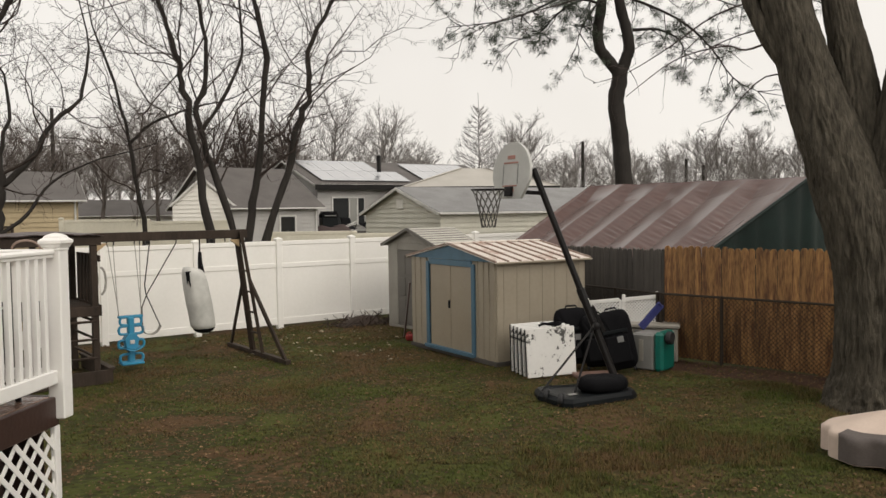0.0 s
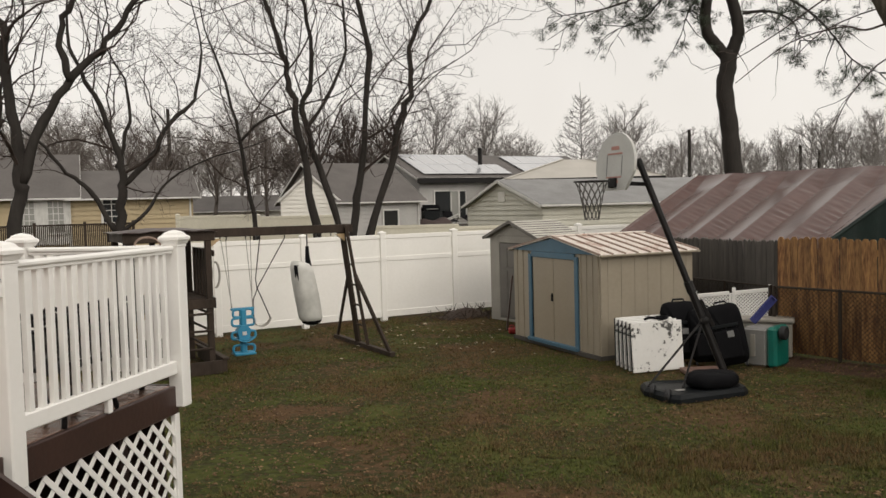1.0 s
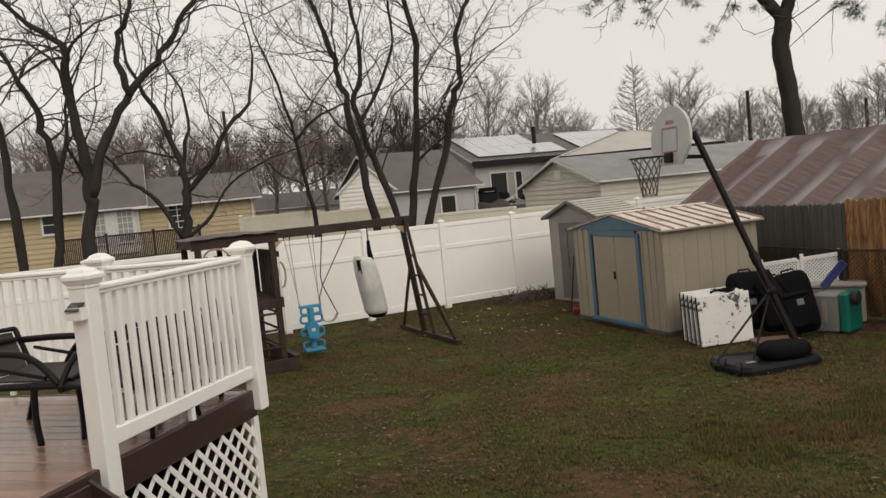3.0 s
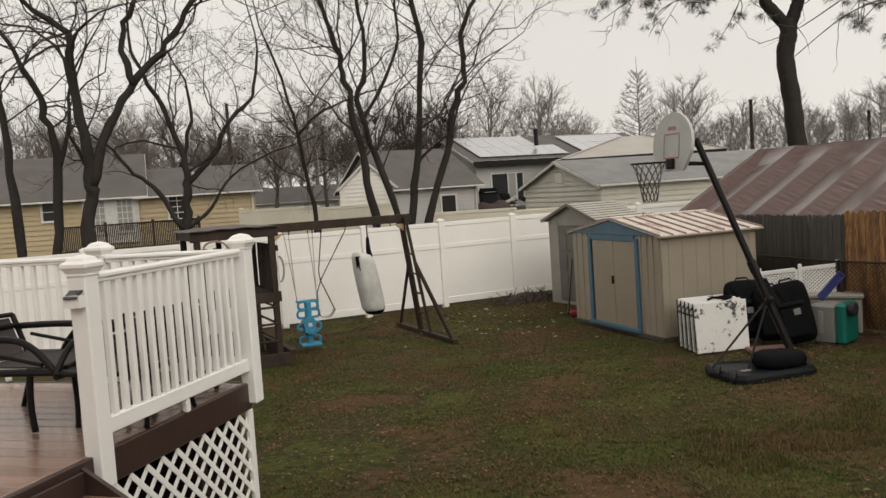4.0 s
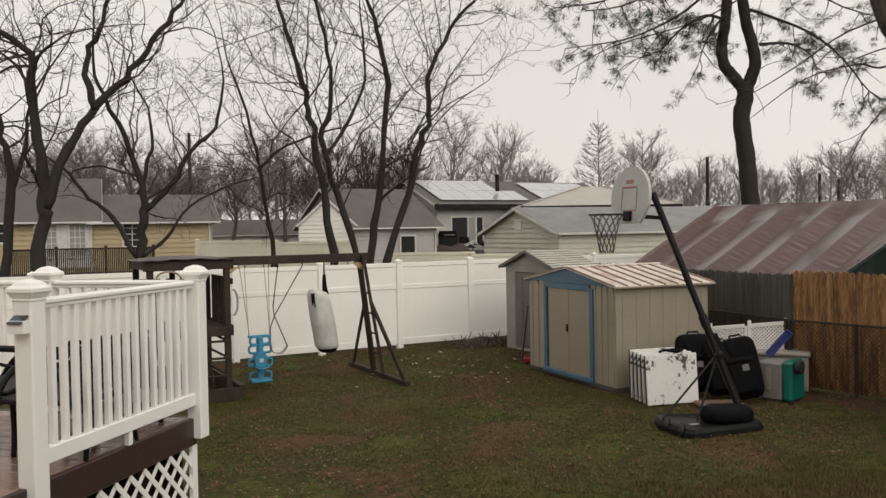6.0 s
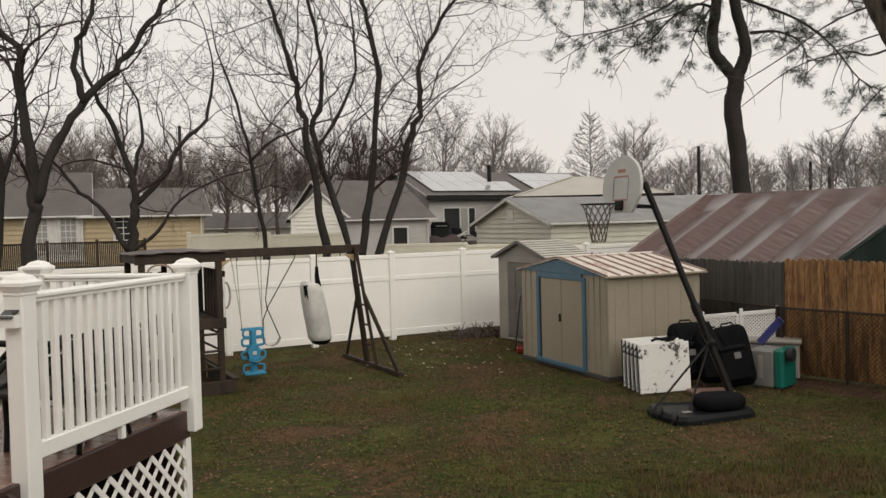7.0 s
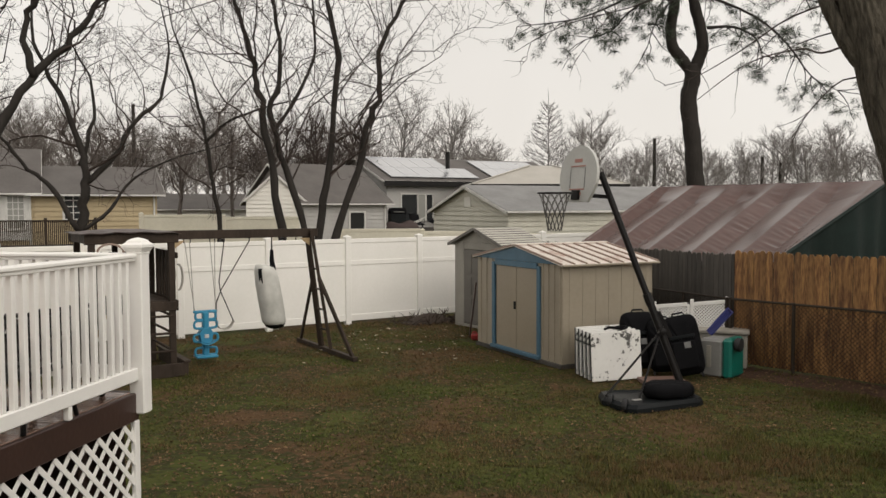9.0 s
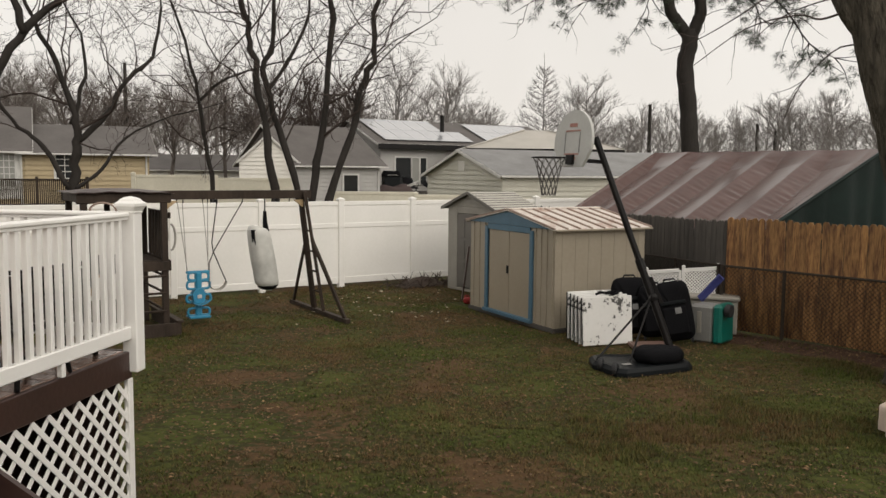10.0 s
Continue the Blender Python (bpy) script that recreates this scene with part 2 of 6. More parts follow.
# ---- mesh tools ----
class Geo:
    """Collects vertices and faces of one mesh."""

    def __init__(self):
        self.v, self.f = [], []

    def add(self, verts, faces, m=None):
        k = len(self.v)
        self.v += [tuple(m @ Vector(p)) for p in verts] if m else [tuple(p) for p in verts]
        self.f += [tuple(i + k for i in q) for q in faces]
        return self

    def box(self, x0, x1, y0, y1, z0, z1, c=0.006, m=None):
        """A box with chamfered edges."""
        sx, sy, sz = x1 - x0, y1 - y0, z1 - z0
        c = min(c, sx * 0.3, sy * 0.3, sz * 0.3)
        ox, oy, oz = (x0 + x1) / 2, (y0 + y1) / 2, (z0 + z1) / 2
        hx, hy, hz = sx / 2, sy / 2, sz / 2
        verts, idx = [], {}
        for a in (-1, 1):
            for b in (-1, 1):
                for d in (-1, 1):
                    for axis in range(3):
                        p = [a * (hx - c), b * (hy - c), d * (hz - c)]
                        p[axis] = (a * hx, b * hy, d * hz)[axis]
                        idx[a, b, d, axis] = len(verts)
                        verts.append((ox + p[0], oy + p[1], oz + p[2]))
        faces = []
        for s in (-1, 1):
            faces.append(tuple(idx[s, b, d, 0] for b, d in ((-1, -1), (1, -1), (1, 1), (-1, 1))))
            faces.append(tuple(idx[a, s, d, 1] for a, d in ((-1, -1), (1, -1), (1, 1), (-1, 1))))
            faces.append(tuple(idx[a, b, s, 2] for a, b in ((-1, -1), (1, -1), (1, 1), (-1, 1))))
        for p in (-1, 1):
            for q in (-1, 1):
                faces.append((idx[p, q, -1, 0], idx[p, q, 1, 0], idx[p, q, 1, 1], idx[p, q, -1, 1]))
                faces.append((idx[p, -1, q, 0], idx[p, 1, q, 0], idx[p, 1, q, 2], idx[p, -1, q, 2]))
                faces.append((idx[-1, p, q, 1], idx[1, p, q, 1], idx[1, p, q, 2], idx[-1, p, q, 2]))
                for r in (-1, 1):
                    faces.append((idx[p, q, r, 0], idx[p, q, r, 1], idx[p, q, r, 2]))
        return self.add(verts, faces, m)

    def bar(self, a, b, w, h, c=0.004):
        """A chamfered bar of width w and height h from a to b."""
        a, b = Vector(a), Vector(b)
        d = b - a
        turn = d.to_track_quat("Y", "Z").to_matrix().to_4x4()
        return self.box(-w / 2, w / 2, 0, d.length, -h / 2, h / 2, c, Matrix.Translation(a) @ turn)

    def tube(self, pts, radii, n=6, cap=True):
        """A round tube along pts."""
        pts = [Vector(p) for p in pts]
        if isinstance(radii, (int, float)):
            radii = [radii] * len(pts)
        verts, faces = [], []
        side = None
        for i, p in enumerate(pts):
            d = (pts[min(i + 1, len(pts) - 1)] - pts[max(i - 1, 0)])
            if d.length < 1e-6:
                d = Vector((0, 0, 1))
            d.normalize()
            if side is None:
                side = d.orthogonal().normalized()
            side = (side - d * side.dot(d))
            side = side.normalized() if side.length > 1e-5 else d.orthogonal().normalized()
            up = d.cross(side)
            for j in range(n):
                t = 2 * math.pi * j / n
                verts.append(p + (side * math.cos(t) + up * math.sin(t)) * radii[i])
        for i in range(len(pts) - 1):
            for j in range(n):
                a, b = i * n + j, i * n + (j + 1) % n
                faces.append((a, b, b + n, a + n))
        if cap:
            faces.append(tuple(range(n))[::-1])
            faces.append(tuple(range((len(pts) - 1) * n, len(pts) * n)))
        return self.add(verts, faces)

    def lathe(self, profile, n=16, m=None):
        """Turns (radius, height) pairs round the z axis."""
        verts = [(r * math.cos(2 * math.pi * j / n), r * math.sin(2 * math.pi * j / n), z) for r, z in profile for j in range(n)]
        faces = [(i * n + j, i * n + (j + 1) % n, (i + 1) * n + (j + 1) % n, (i + 1) * n + j) for i in range(len(profile) - 1) for j in range(n)]
        faces += [tuple(range(n))[::-1], tuple(range((len(profile) - 1) * n, len(profile) * n))]
        return self.add(verts, faces, m)

    def prism(self, poly, y0, y1, m=None):
        """An outline in x and z, drawn out along y."""
        n = len(poly)
        verts = [(x, y0, z) for x, z in poly] + [(x, y1, z) for x, z in poly]
        faces = [tuple(range(n)), tuple(range(n, 2 * n))[::-1]] + [(i, (i + 1) % n, n + (i + 1) % n, n + i) for i in range(n)]
        return self.add(verts, faces, m)

    def sheet(self, fn, nu, nv, thick=0.0):
        """A surface fn(u, v) with u and v from 0 to 1; thick: its thickness downwards."""
        k = (nu + 1) * (nv + 1)
        top = [fn(i / nu, j / nv) for j in range(nv + 1) for i in range(nu + 1)]
        q = [(j * (nu + 1) + i, j * (nu + 1) + i + 1, (j + 1) * (nu + 1) + i + 1, (j + 1) * (nu + 1) + i) for j in range(nv) for i in range(nu)]
        if not thick:
            return self.add(top, q)
        low = [(x, y, z - thick) for x, y, z in top]
        rim = [i for i in range(nu + 1)] + [j * (nu + 1) + nu for j in range(1, nv + 1)] + [nv * (nu + 1) + i for i in range(nu - 1, -1, -1)] + [j * (nu + 1) for j in range(nv - 1, 0, -1)]
        edge = [(rim[i], rim[(i + 1) % len(rim)], rim[(i + 1) % len(rim)] + k, rim[i] + k) for i in range(len(rim))]
        return self.add(top + low, q + [tuple(i + k for i in f[::-1]) for f in q] + edge)

    def mesh(self, name, material, smooth=False):
        me = bpy.data.meshes.new(name)
        me.from_pydata(self.v, [], self.f)
        me.materials.append(material)
        if smooth:
            me.polygons.foreach_set("use_smooth", [True] * len(me.polygons))
        me.update()
        return me


def part(name, geo, material, parent, label="", smooth=False):
    """One mesh under a thing or under a part; geo: a Geo, or a mesh that pieces share."""
    ob = new(name, geo.mesh(name, material, smooth) if isinstance(geo, Geo) else geo)
    ob.parent = parent
    return tagged(ob, label)


def thing(name, m, label, category, group="", kind=""):
    """An Empty at the base of a thing, which carries its parts."""
    ob = new(name)
    ob.empty_display_size = 0.2
    ob.matrix_basis = m
    return tagged(ob, label, category, group, kind)


def solo(name, geo, material, m, label, category, group="", kind="", smooth=False):
    ob = new(name, geo.mesh(name, material, smooth))
    ob.matrix_basis = m
    return tagged(ob, label, category, group, kind)


def rise(x, y):
    """The ground's height: a flat yard that climbs a little beyond the back fence."""
    t = max(0.0, min(1.0, (y - 20.5) / 28.0))
    return 1.05 * t * t * (3 - 2 * t)


def heading(dx, dy):
    return math.degrees(math.atan2(dy, dx))


# ---- ground ----
def ground():
    """One sheet, fine in the yard and coarse towards the horizon."""
    def steps(near0, near1, step, far):
        inner = list(np.arange(near0, near1 + 1e-6, step))
        low, high, d = [], [], step
        while d < far:
            d *= 1.6
            low.append(near0 - d)
            high.append(near1 + d)
        return low[::-1] + inner + high
    xs, ys = steps(-9, 9, 0.15, 1500), steps(0, 24, 0.15, 1500)
    verts = []
    for y in ys:
        for x in xs:
            z = rise(x, y)
            if -9 <= x <= 9 and 0 <= y <= 24:
                z += 0.02 * noise.noise((x * 0.8, y * 0.8, 1)) + 0.012 * noise.noise((x * 3, y * 3, 2)) - 0.012
            verts.append((x, y, z))
    w = len(xs)
    faces = [(j * w + i, j * w + i + 1, (j + 1) * w + i + 1, (j + 1) * w + i) for j in range(len(ys) - 1) for i in range(w - 1)]
    g = Geo().add(verts, faces)
    return solo("ground", g, M_LAWN, Matrix(), "patchy wet winter lawn, green and brown, over flat soil", "lawn", kind="structure", smooth=True)


ground()


# ---- white vinyl fence along the back of the yard ----
FENCE = pose(-2.5, 18.3, 0, 0, 0, heading(0.86, 0.51))
BAY = 1.775


def vinyl_bay(bay, material, height, group, label, m):
    """A post with its cap, three rails and a tall and a short panel of upright boards."""
    f = thing("vinyl_fence_panel", m, label, "fence", group)
    post = part("post", Geo().box(-0.063, 0.063, -0.063, 0.063, -0.6, height + 0.02), material, f)
    part("cap", Geo().add([(-.075, -.075, height + .02), (.075, -.075, height + .02), (.075, .075, height + .02), (-.075, .075, height + .02),
                           (-.075, -.075, height + .045), (.075, -.075, height + .045), (.075, .075, height + .045), (-.075, .075, height + .045), (0, 0, height + .085)],
                          [(3, 2, 1, 0), (0, 1, 5, 4), (1, 2, 6, 5), (2, 3, 7, 6), (3, 0, 4, 7), (4, 5, 8), (5, 6, 8), (6, 7, 8), (7, 4, 8)]), material, post)
    a, b = 0.062, bay - 0.062
    for z0, z1 in ((0.06, 0.2), (height * 0.69, height * 0.69 + 0.1), (height - 0.09, height)):
        part("rail", Geo().box(a, b, -0.025, 0.025, z0, z1), material, f)
    for z0, z1 in ((0.2, height * 0.69), (height * 0.69 + 0.1, height - 0.09)):
        part("panel", Geo().box(a, b, -0.011, 0.011, z0 - 0.005, z1 + 0.005, 0.0015), material, f)
    return f


first = vinyl_bay(BAY, M_VINYL_FENCE, 1.83, "white yard fence", "white vinyl privacy fence panel with capped post", FENCE)
for i in list(range(-6, 0)) + [1, 2, 3]:
    copy_thing(first, FENCE @ pose(i * BAY, 0, 0))

# ---- aged neighbours' fences beyond ----
second = vinyl_bay(2.4, M_VINYL_AGED, 1.75, "neighbours' fence", "aged cream vinyl fence panel in a neighbour's yard", pose(-9.4, 25.9, 0.56, 0, 0, 13.4))
for i in range(1, 2):
    copy_thing(second, pose(-9.4, 25.9, 0.56 - 0.08 * i, 0, 0, 13.4) @ pose(i * 2.4, 0, 0))
for i in range(5):
    copy_thing(second, pose(-3.3 + i * 2.4, 24.6, 0.14 - 0.075 * i, 0, 0, 0))


# ---- timber fence at the side, with a chain-link fence before it ----
JOINT, ALONG, BACK = Vector((4.05, 13.4)), Vector((0.627, -0.779)), Vector((-0.386, 0.922))
CEDAR = pose(JOINT.x, JOINT.y, 0, 0, 0, heading(*ALONG))
GREY = pose(JOINT.x, JOINT.y, 0, 0, 0, heading(*BACK))


def picket_mesh(name, w, h, material, seed, ear=0.28):
    """A dog-eared board."""
    r = random.Random(seed)
    c = w * ear
    hh = h + r.uniform(-0.015, 0.015)
    return Geo().prism([(0.002, 0.03), (w - 0.002, 0.03), (w - 0.002, hh - c * 1.3), (w - c, hh), (c, hh), (0.002, hh - c * 1.3)], -0.009, 0.009).mesh(name, material)


def picket_fence(m, length, w, h, material, label, side, pickets):
    f = thing("wooden_fence", m, label, "fence", kind="structure")
    for z in (0.35, 1.0, h - 0.25):
        part("rail", Geo().box(0, length, side * 0.012 - (0.04 if side < 0 else 0), side * 0.012 + (0.04 if side > 0 else 0), z, z + 0.09), material, f)
    for i in range(int(length / 2.4) + 1):
        x = min(i * 2.4, length - 0.1)
        part("post", Geo().box(x, x + 0.09, side * 0.055 - (0.09 if side < 0 else 0), side * 0.055 + (0.09 if side > 0 else 0), -0.2, h - 0.05), material, f)
    pickets.append((f, length, w, h, material))
    return f


PICKETS = []
picket_fence(CEDAR, 7.2, 0.108, 1.79, M_CEDAR, "new orange-brown cedar fence of dog-eared boards", 1, PICKETS)
picket_fence(GREY, 7.6, 0.058, 1.74, M_GREYWOOD, "weathered grey picket fence with pointed tops", -1, PICKETS)


def chain_link(m, length):
    """Posts, a top rail and a woven wire mesh."""
    f = thing("chain_link_fence", m, "low rusty chain-link fence in front of boards", "fence", kind="structure")
    part("top_rail", Geo().tube([(0, 0, 1.04), (length, 0, 1.04)], 0.018, 8), M_CHAINLINK, f)
    for x in (0.02, 1.05, 3.4, 5.75):
        if x < length:
            part("post", Geo().tube([(x, 0, -0.1), (x, 0, 1.06)], 0.028, 8), M_CHAINLINK, f)
    g = Geo()
    step = 0.068
    for k in range(int((length + 1.0) / step)):
        for s in (1, -1):
            x0 = k * step - (1.0 if s > 0 else 0)
            z0, z1 = 0.04, 1.03
            xa, xb = x0, x0 + s * (z1 - z0)
            pts = [(xa, z0), (xb, z1)]
            lo, hi = min(xa, xb), max(xa, xb)
            if hi < 0 or lo > length:
                continue
            cut = []
            for x, z in pts:
                xx = max(0, min(length, x))
                cut.append((xx, z + (xx - x) * s))
            (xa, za), (xb, zb) = cut
            g.tube([(xa, s * 0.003, za), (xb, s * 0.003, zb)], 0.004, 3, False)
    part("wire_mesh", g, M_CHAINLINK, f, "diamond wire mesh")
    return f


chain_link(CEDAR @ pose(0, -0.14, 0), 7.0)
chain_link(pose(JOINT.x - 0.12, JOINT.y - 0.05, 0, 0, 0, heading(*BACK)), 3.2)


# ---- deck ----
DECK = pose(-2.83, 6.08, 0, 0, 0, -11.2)
FLOOR = 1.225


def deck():
    d = thing("deck", DECK, "raised deck with wet brown boards and lattice skirt", "deck", kind="structure")
    part("fascia", Geo().box(-0.04, 0.0, -7.2, -0.02, 1.03, FLOOR - 0.004), M_FASCIA, d, "dark brown edge board")
    part("fascia", Geo().box(-7.0, -0.05, -0.03, 0.01, 1.03, FLOOR - 0.004), M_FASCIA, d)
    part("fascia", Geo().box(0.0, 5.0, -4.24, -4.2, 1.03, FLOOR - 0.004), M_FASCIA, d)
    # added dark boards that block light, so the space behind the lattice looks shaded
    part("shade_board", Geo().box(-6.9, -0.1, -0.06, -0.035, 0.0, 1.03), M_FASCIA, d, "dark board added to imitate the shade below the deck")
    part("shade_board", Geo().box(-2.2, -2.17, -7.0, -0.08, 0.0, 1.03), M_FASCIA, d)
    for x in (-6.5, -3.5, -0.3):
        for y in (-0.3, -3.4, -6.8):
            part("support_post", Geo().box(x - 0.05, x + 0.05, y - 0.05, y + 0.05, -0.1, 1.03), M_FASCIA, d)
    for x in (2.0, 4.6):
        part("support_post", Geo().box(x - 0.05, x + 0.05, -4.6, -4.5, -0.1, 1.03), M_FASCIA, d)
    return d


the_deck = deck()


def lattice(m, length, z0, z1, step, slat, material, thick=0.006):
    """Two crossing layers of thin slats within a rectangle."""
    out = []
    h = z1 - z0
    for s in (1, -1):
        for k in range(-int(h / step) - 2, int(length / step) + int(h / step) + 2):
            xa = k * step
            xb = xa + s * h
            za, zb = z0, z1
            if max(xa, xb) < 0.02 or min(xa, xb) > length - 0.02:
                continue
            if xa < 0 or xa > length:
                e = 0 if xa < 0 else length
                za, xa = za + (e - xa) * s, e
            if xb < 0 or xb > length:
                e = 0 if xb < 0 else length
                zb, xb = zb - (xb - e) * s, e
            if zb - za < 0.03:
                continue
            out.append(Geo().bar((xa, s * thick * 0.55, za), (xb, s * thick * 0.55, zb), thick, slat, 0.0015))
    return out


skirt = thing("lattice_skirt", DECK @ pose(-0.02, -7.0, 0, 0, 0, 90), "white diagonal lattice below the deck", "lattice", kind="structure")
for g in lattice(skirt, 6.98, 0.03, 1.02, 0.15, 0.036, M_VINYL):
    part("slat", g, M_VINYL, skirt)
part("frame", Geo().box(6.93, 6.99, -0.02, 0.02, 0.0, 1.03), M_VINYL, skirt)
part("frame", Geo().box(0, 6.98, -0.015, 0.015, 0.0, 0.05), M_VINYL, skirt)


def rail_post(x, y, z0=1.2, lamp=False):
    p = thing("railing_post", DECK @ pose(x, y, 0), "white vinyl deck post with stepped cap" + (" and small solar light" if lamp else ""), "post", "deck railing")
    part("sleeve", Geo().box(-0.055, 0.055, -0.055, 0.055, z0, 2.225, 0.008), M_VINYL, p)
    def sq(r, z):
        return [(-r, -r, z), (r, -r, z), (r, r, z), (-r, r, z)]
    rings = [sq(0.06, 2.195), sq(0.07, 2.215), sq(0.078, 2.225), sq(0.078, 2.243), sq(0.07, 2.25), sq(0.058, 2.258), sq(0.05, 2.272), sq(0.03, 2.284), sq(0.004, 2.291)]
    faces = [(3, 2, 1, 0)]
    for i in range(len(rings) - 1):
        faces += [(4 * i + j, 4 * i + (j + 1) % 4, 4 * i + 4 + (j + 1) % 4, 4 * i + 4 + j) for j in range(4)]
    cap = part("cap", Geo().add([v for r in rings for v in r], faces), M_VINYL, p)
    part("collar", Geo().box(-0.06, 0.06, -0.06, 0.06, 2.175, 2.194), M_VINYL, p)
    if lamp:
        lt = part("solar_light", Geo().prism([(-0.05, 2.02), (0.05, 2.02), (0.05, 2.085), (-0.05, 2.085)], -0.105, -0.06), M_VINYL, p, "white solar light housing")
        part("solar_panel", Geo().box(-0.042, 0.042, -0.004, 0.004, -0.034, 0.034, 0.001, pose(0, -0.088, 2.088, -58)), M_GLASS, lt, "small dark solar cell")
    return p


def railing(m, length, n):
    """Top and bottom rail with square balusters between."""
    r = thing("deck_railing", m, "white vinyl deck railing with square balusters", "railing", "deck railing")
    part("top_rail", Geo().box(0, length, -0.036, 0.036, 2.15, 2.185, 0.012), M_VINYL, r)
    part("top_rail", Geo().box(0, length, -0.024, 0.024, 2.132, 2.151, 0.004), M_VINYL, r)
    part("bottom_rail", Geo().box(0, length, -0.026, 0.026, 1.31, 1.4), M_VINYL, r)
    me = Geo().box(-0.0175, 0.0175, -0.0175, 0.0175, 1.395, 2.135, 0.003).mesh("baluster", M_VINYL)
    for i in range(n):
        ob = part("baluster", me, None, r)
        ob.location.x = length * (i + 1) / (n + 1)
    part("foot_block", Geo().box(length / 2 - 0.02, length / 2 + 0.02, -0.02, 0.02, FLOOR, 1.311), M_VINYL, r)
    return r


rail_post(0.005, -0.0, 1.075)
rail_post(0.0, -1.64, 1.04, True)
rail_post(-1.19, 0.0)
rail_post(-3.1, 0.0)
rail_post(-5.0, 0.0)
railing(DECK @ pose(0, -1.58, 0, 0, 0, 90), 1.52, 15)
railing(DECK @ pose(-1.13, 0, 0), 1.07, 9)
railing(DECK @ pose(-3.04, 0, 0), 1.79, 15)
railing(DECK @ pose(-4.94, 0, 0), 1.78, 15)

# stairs beside the end post, with the boards of a low kerb
stairs = thing("deck_stairs", DECK @ pose(0.0, -3.1, 0), "brown wooden stairs leading from deck to lawn", "stairs", kind="structure")
for i in range(6):
    z = FLOOR - 0.17 * (i + 1)
    part("tread", Geo().box(0.28 * i + 0.005, 0.28 * (i + 1) + 0.02, 0.03, 1.3, z - 0.04, z), M_DECK, stairs)
    part("riser", Geo().box(0.28 * i + 0.008, 0.28 * i + 0.026, 0.03, 1.3, z - 0.002, z + 0.125), M_FASCIA, stairs)
for y in (0.0, 1.302):
    part("stringer", Geo().prism([(0.002, FLOOR - 0.03), (0.002, FLOOR - 0.35), (1.55, -0.02), (1.72, -0.02), (1.72, 0.16)], y, y + 0.03), M_FASCIA, stairs)

# house wall behind the camera, which closes the place
house_wall = solo("wall_south", Geo().box(-8, 9, -7.5, -7.25, -0.2, 5.2), M_SIDE_WHT, DECK, "plain pale siding wall of the house behind the deck", "wall", kind="structure")


# ---- metal shed ----
SHED = pose(1.257, 13.011, 0, 0, 0, -64.5)



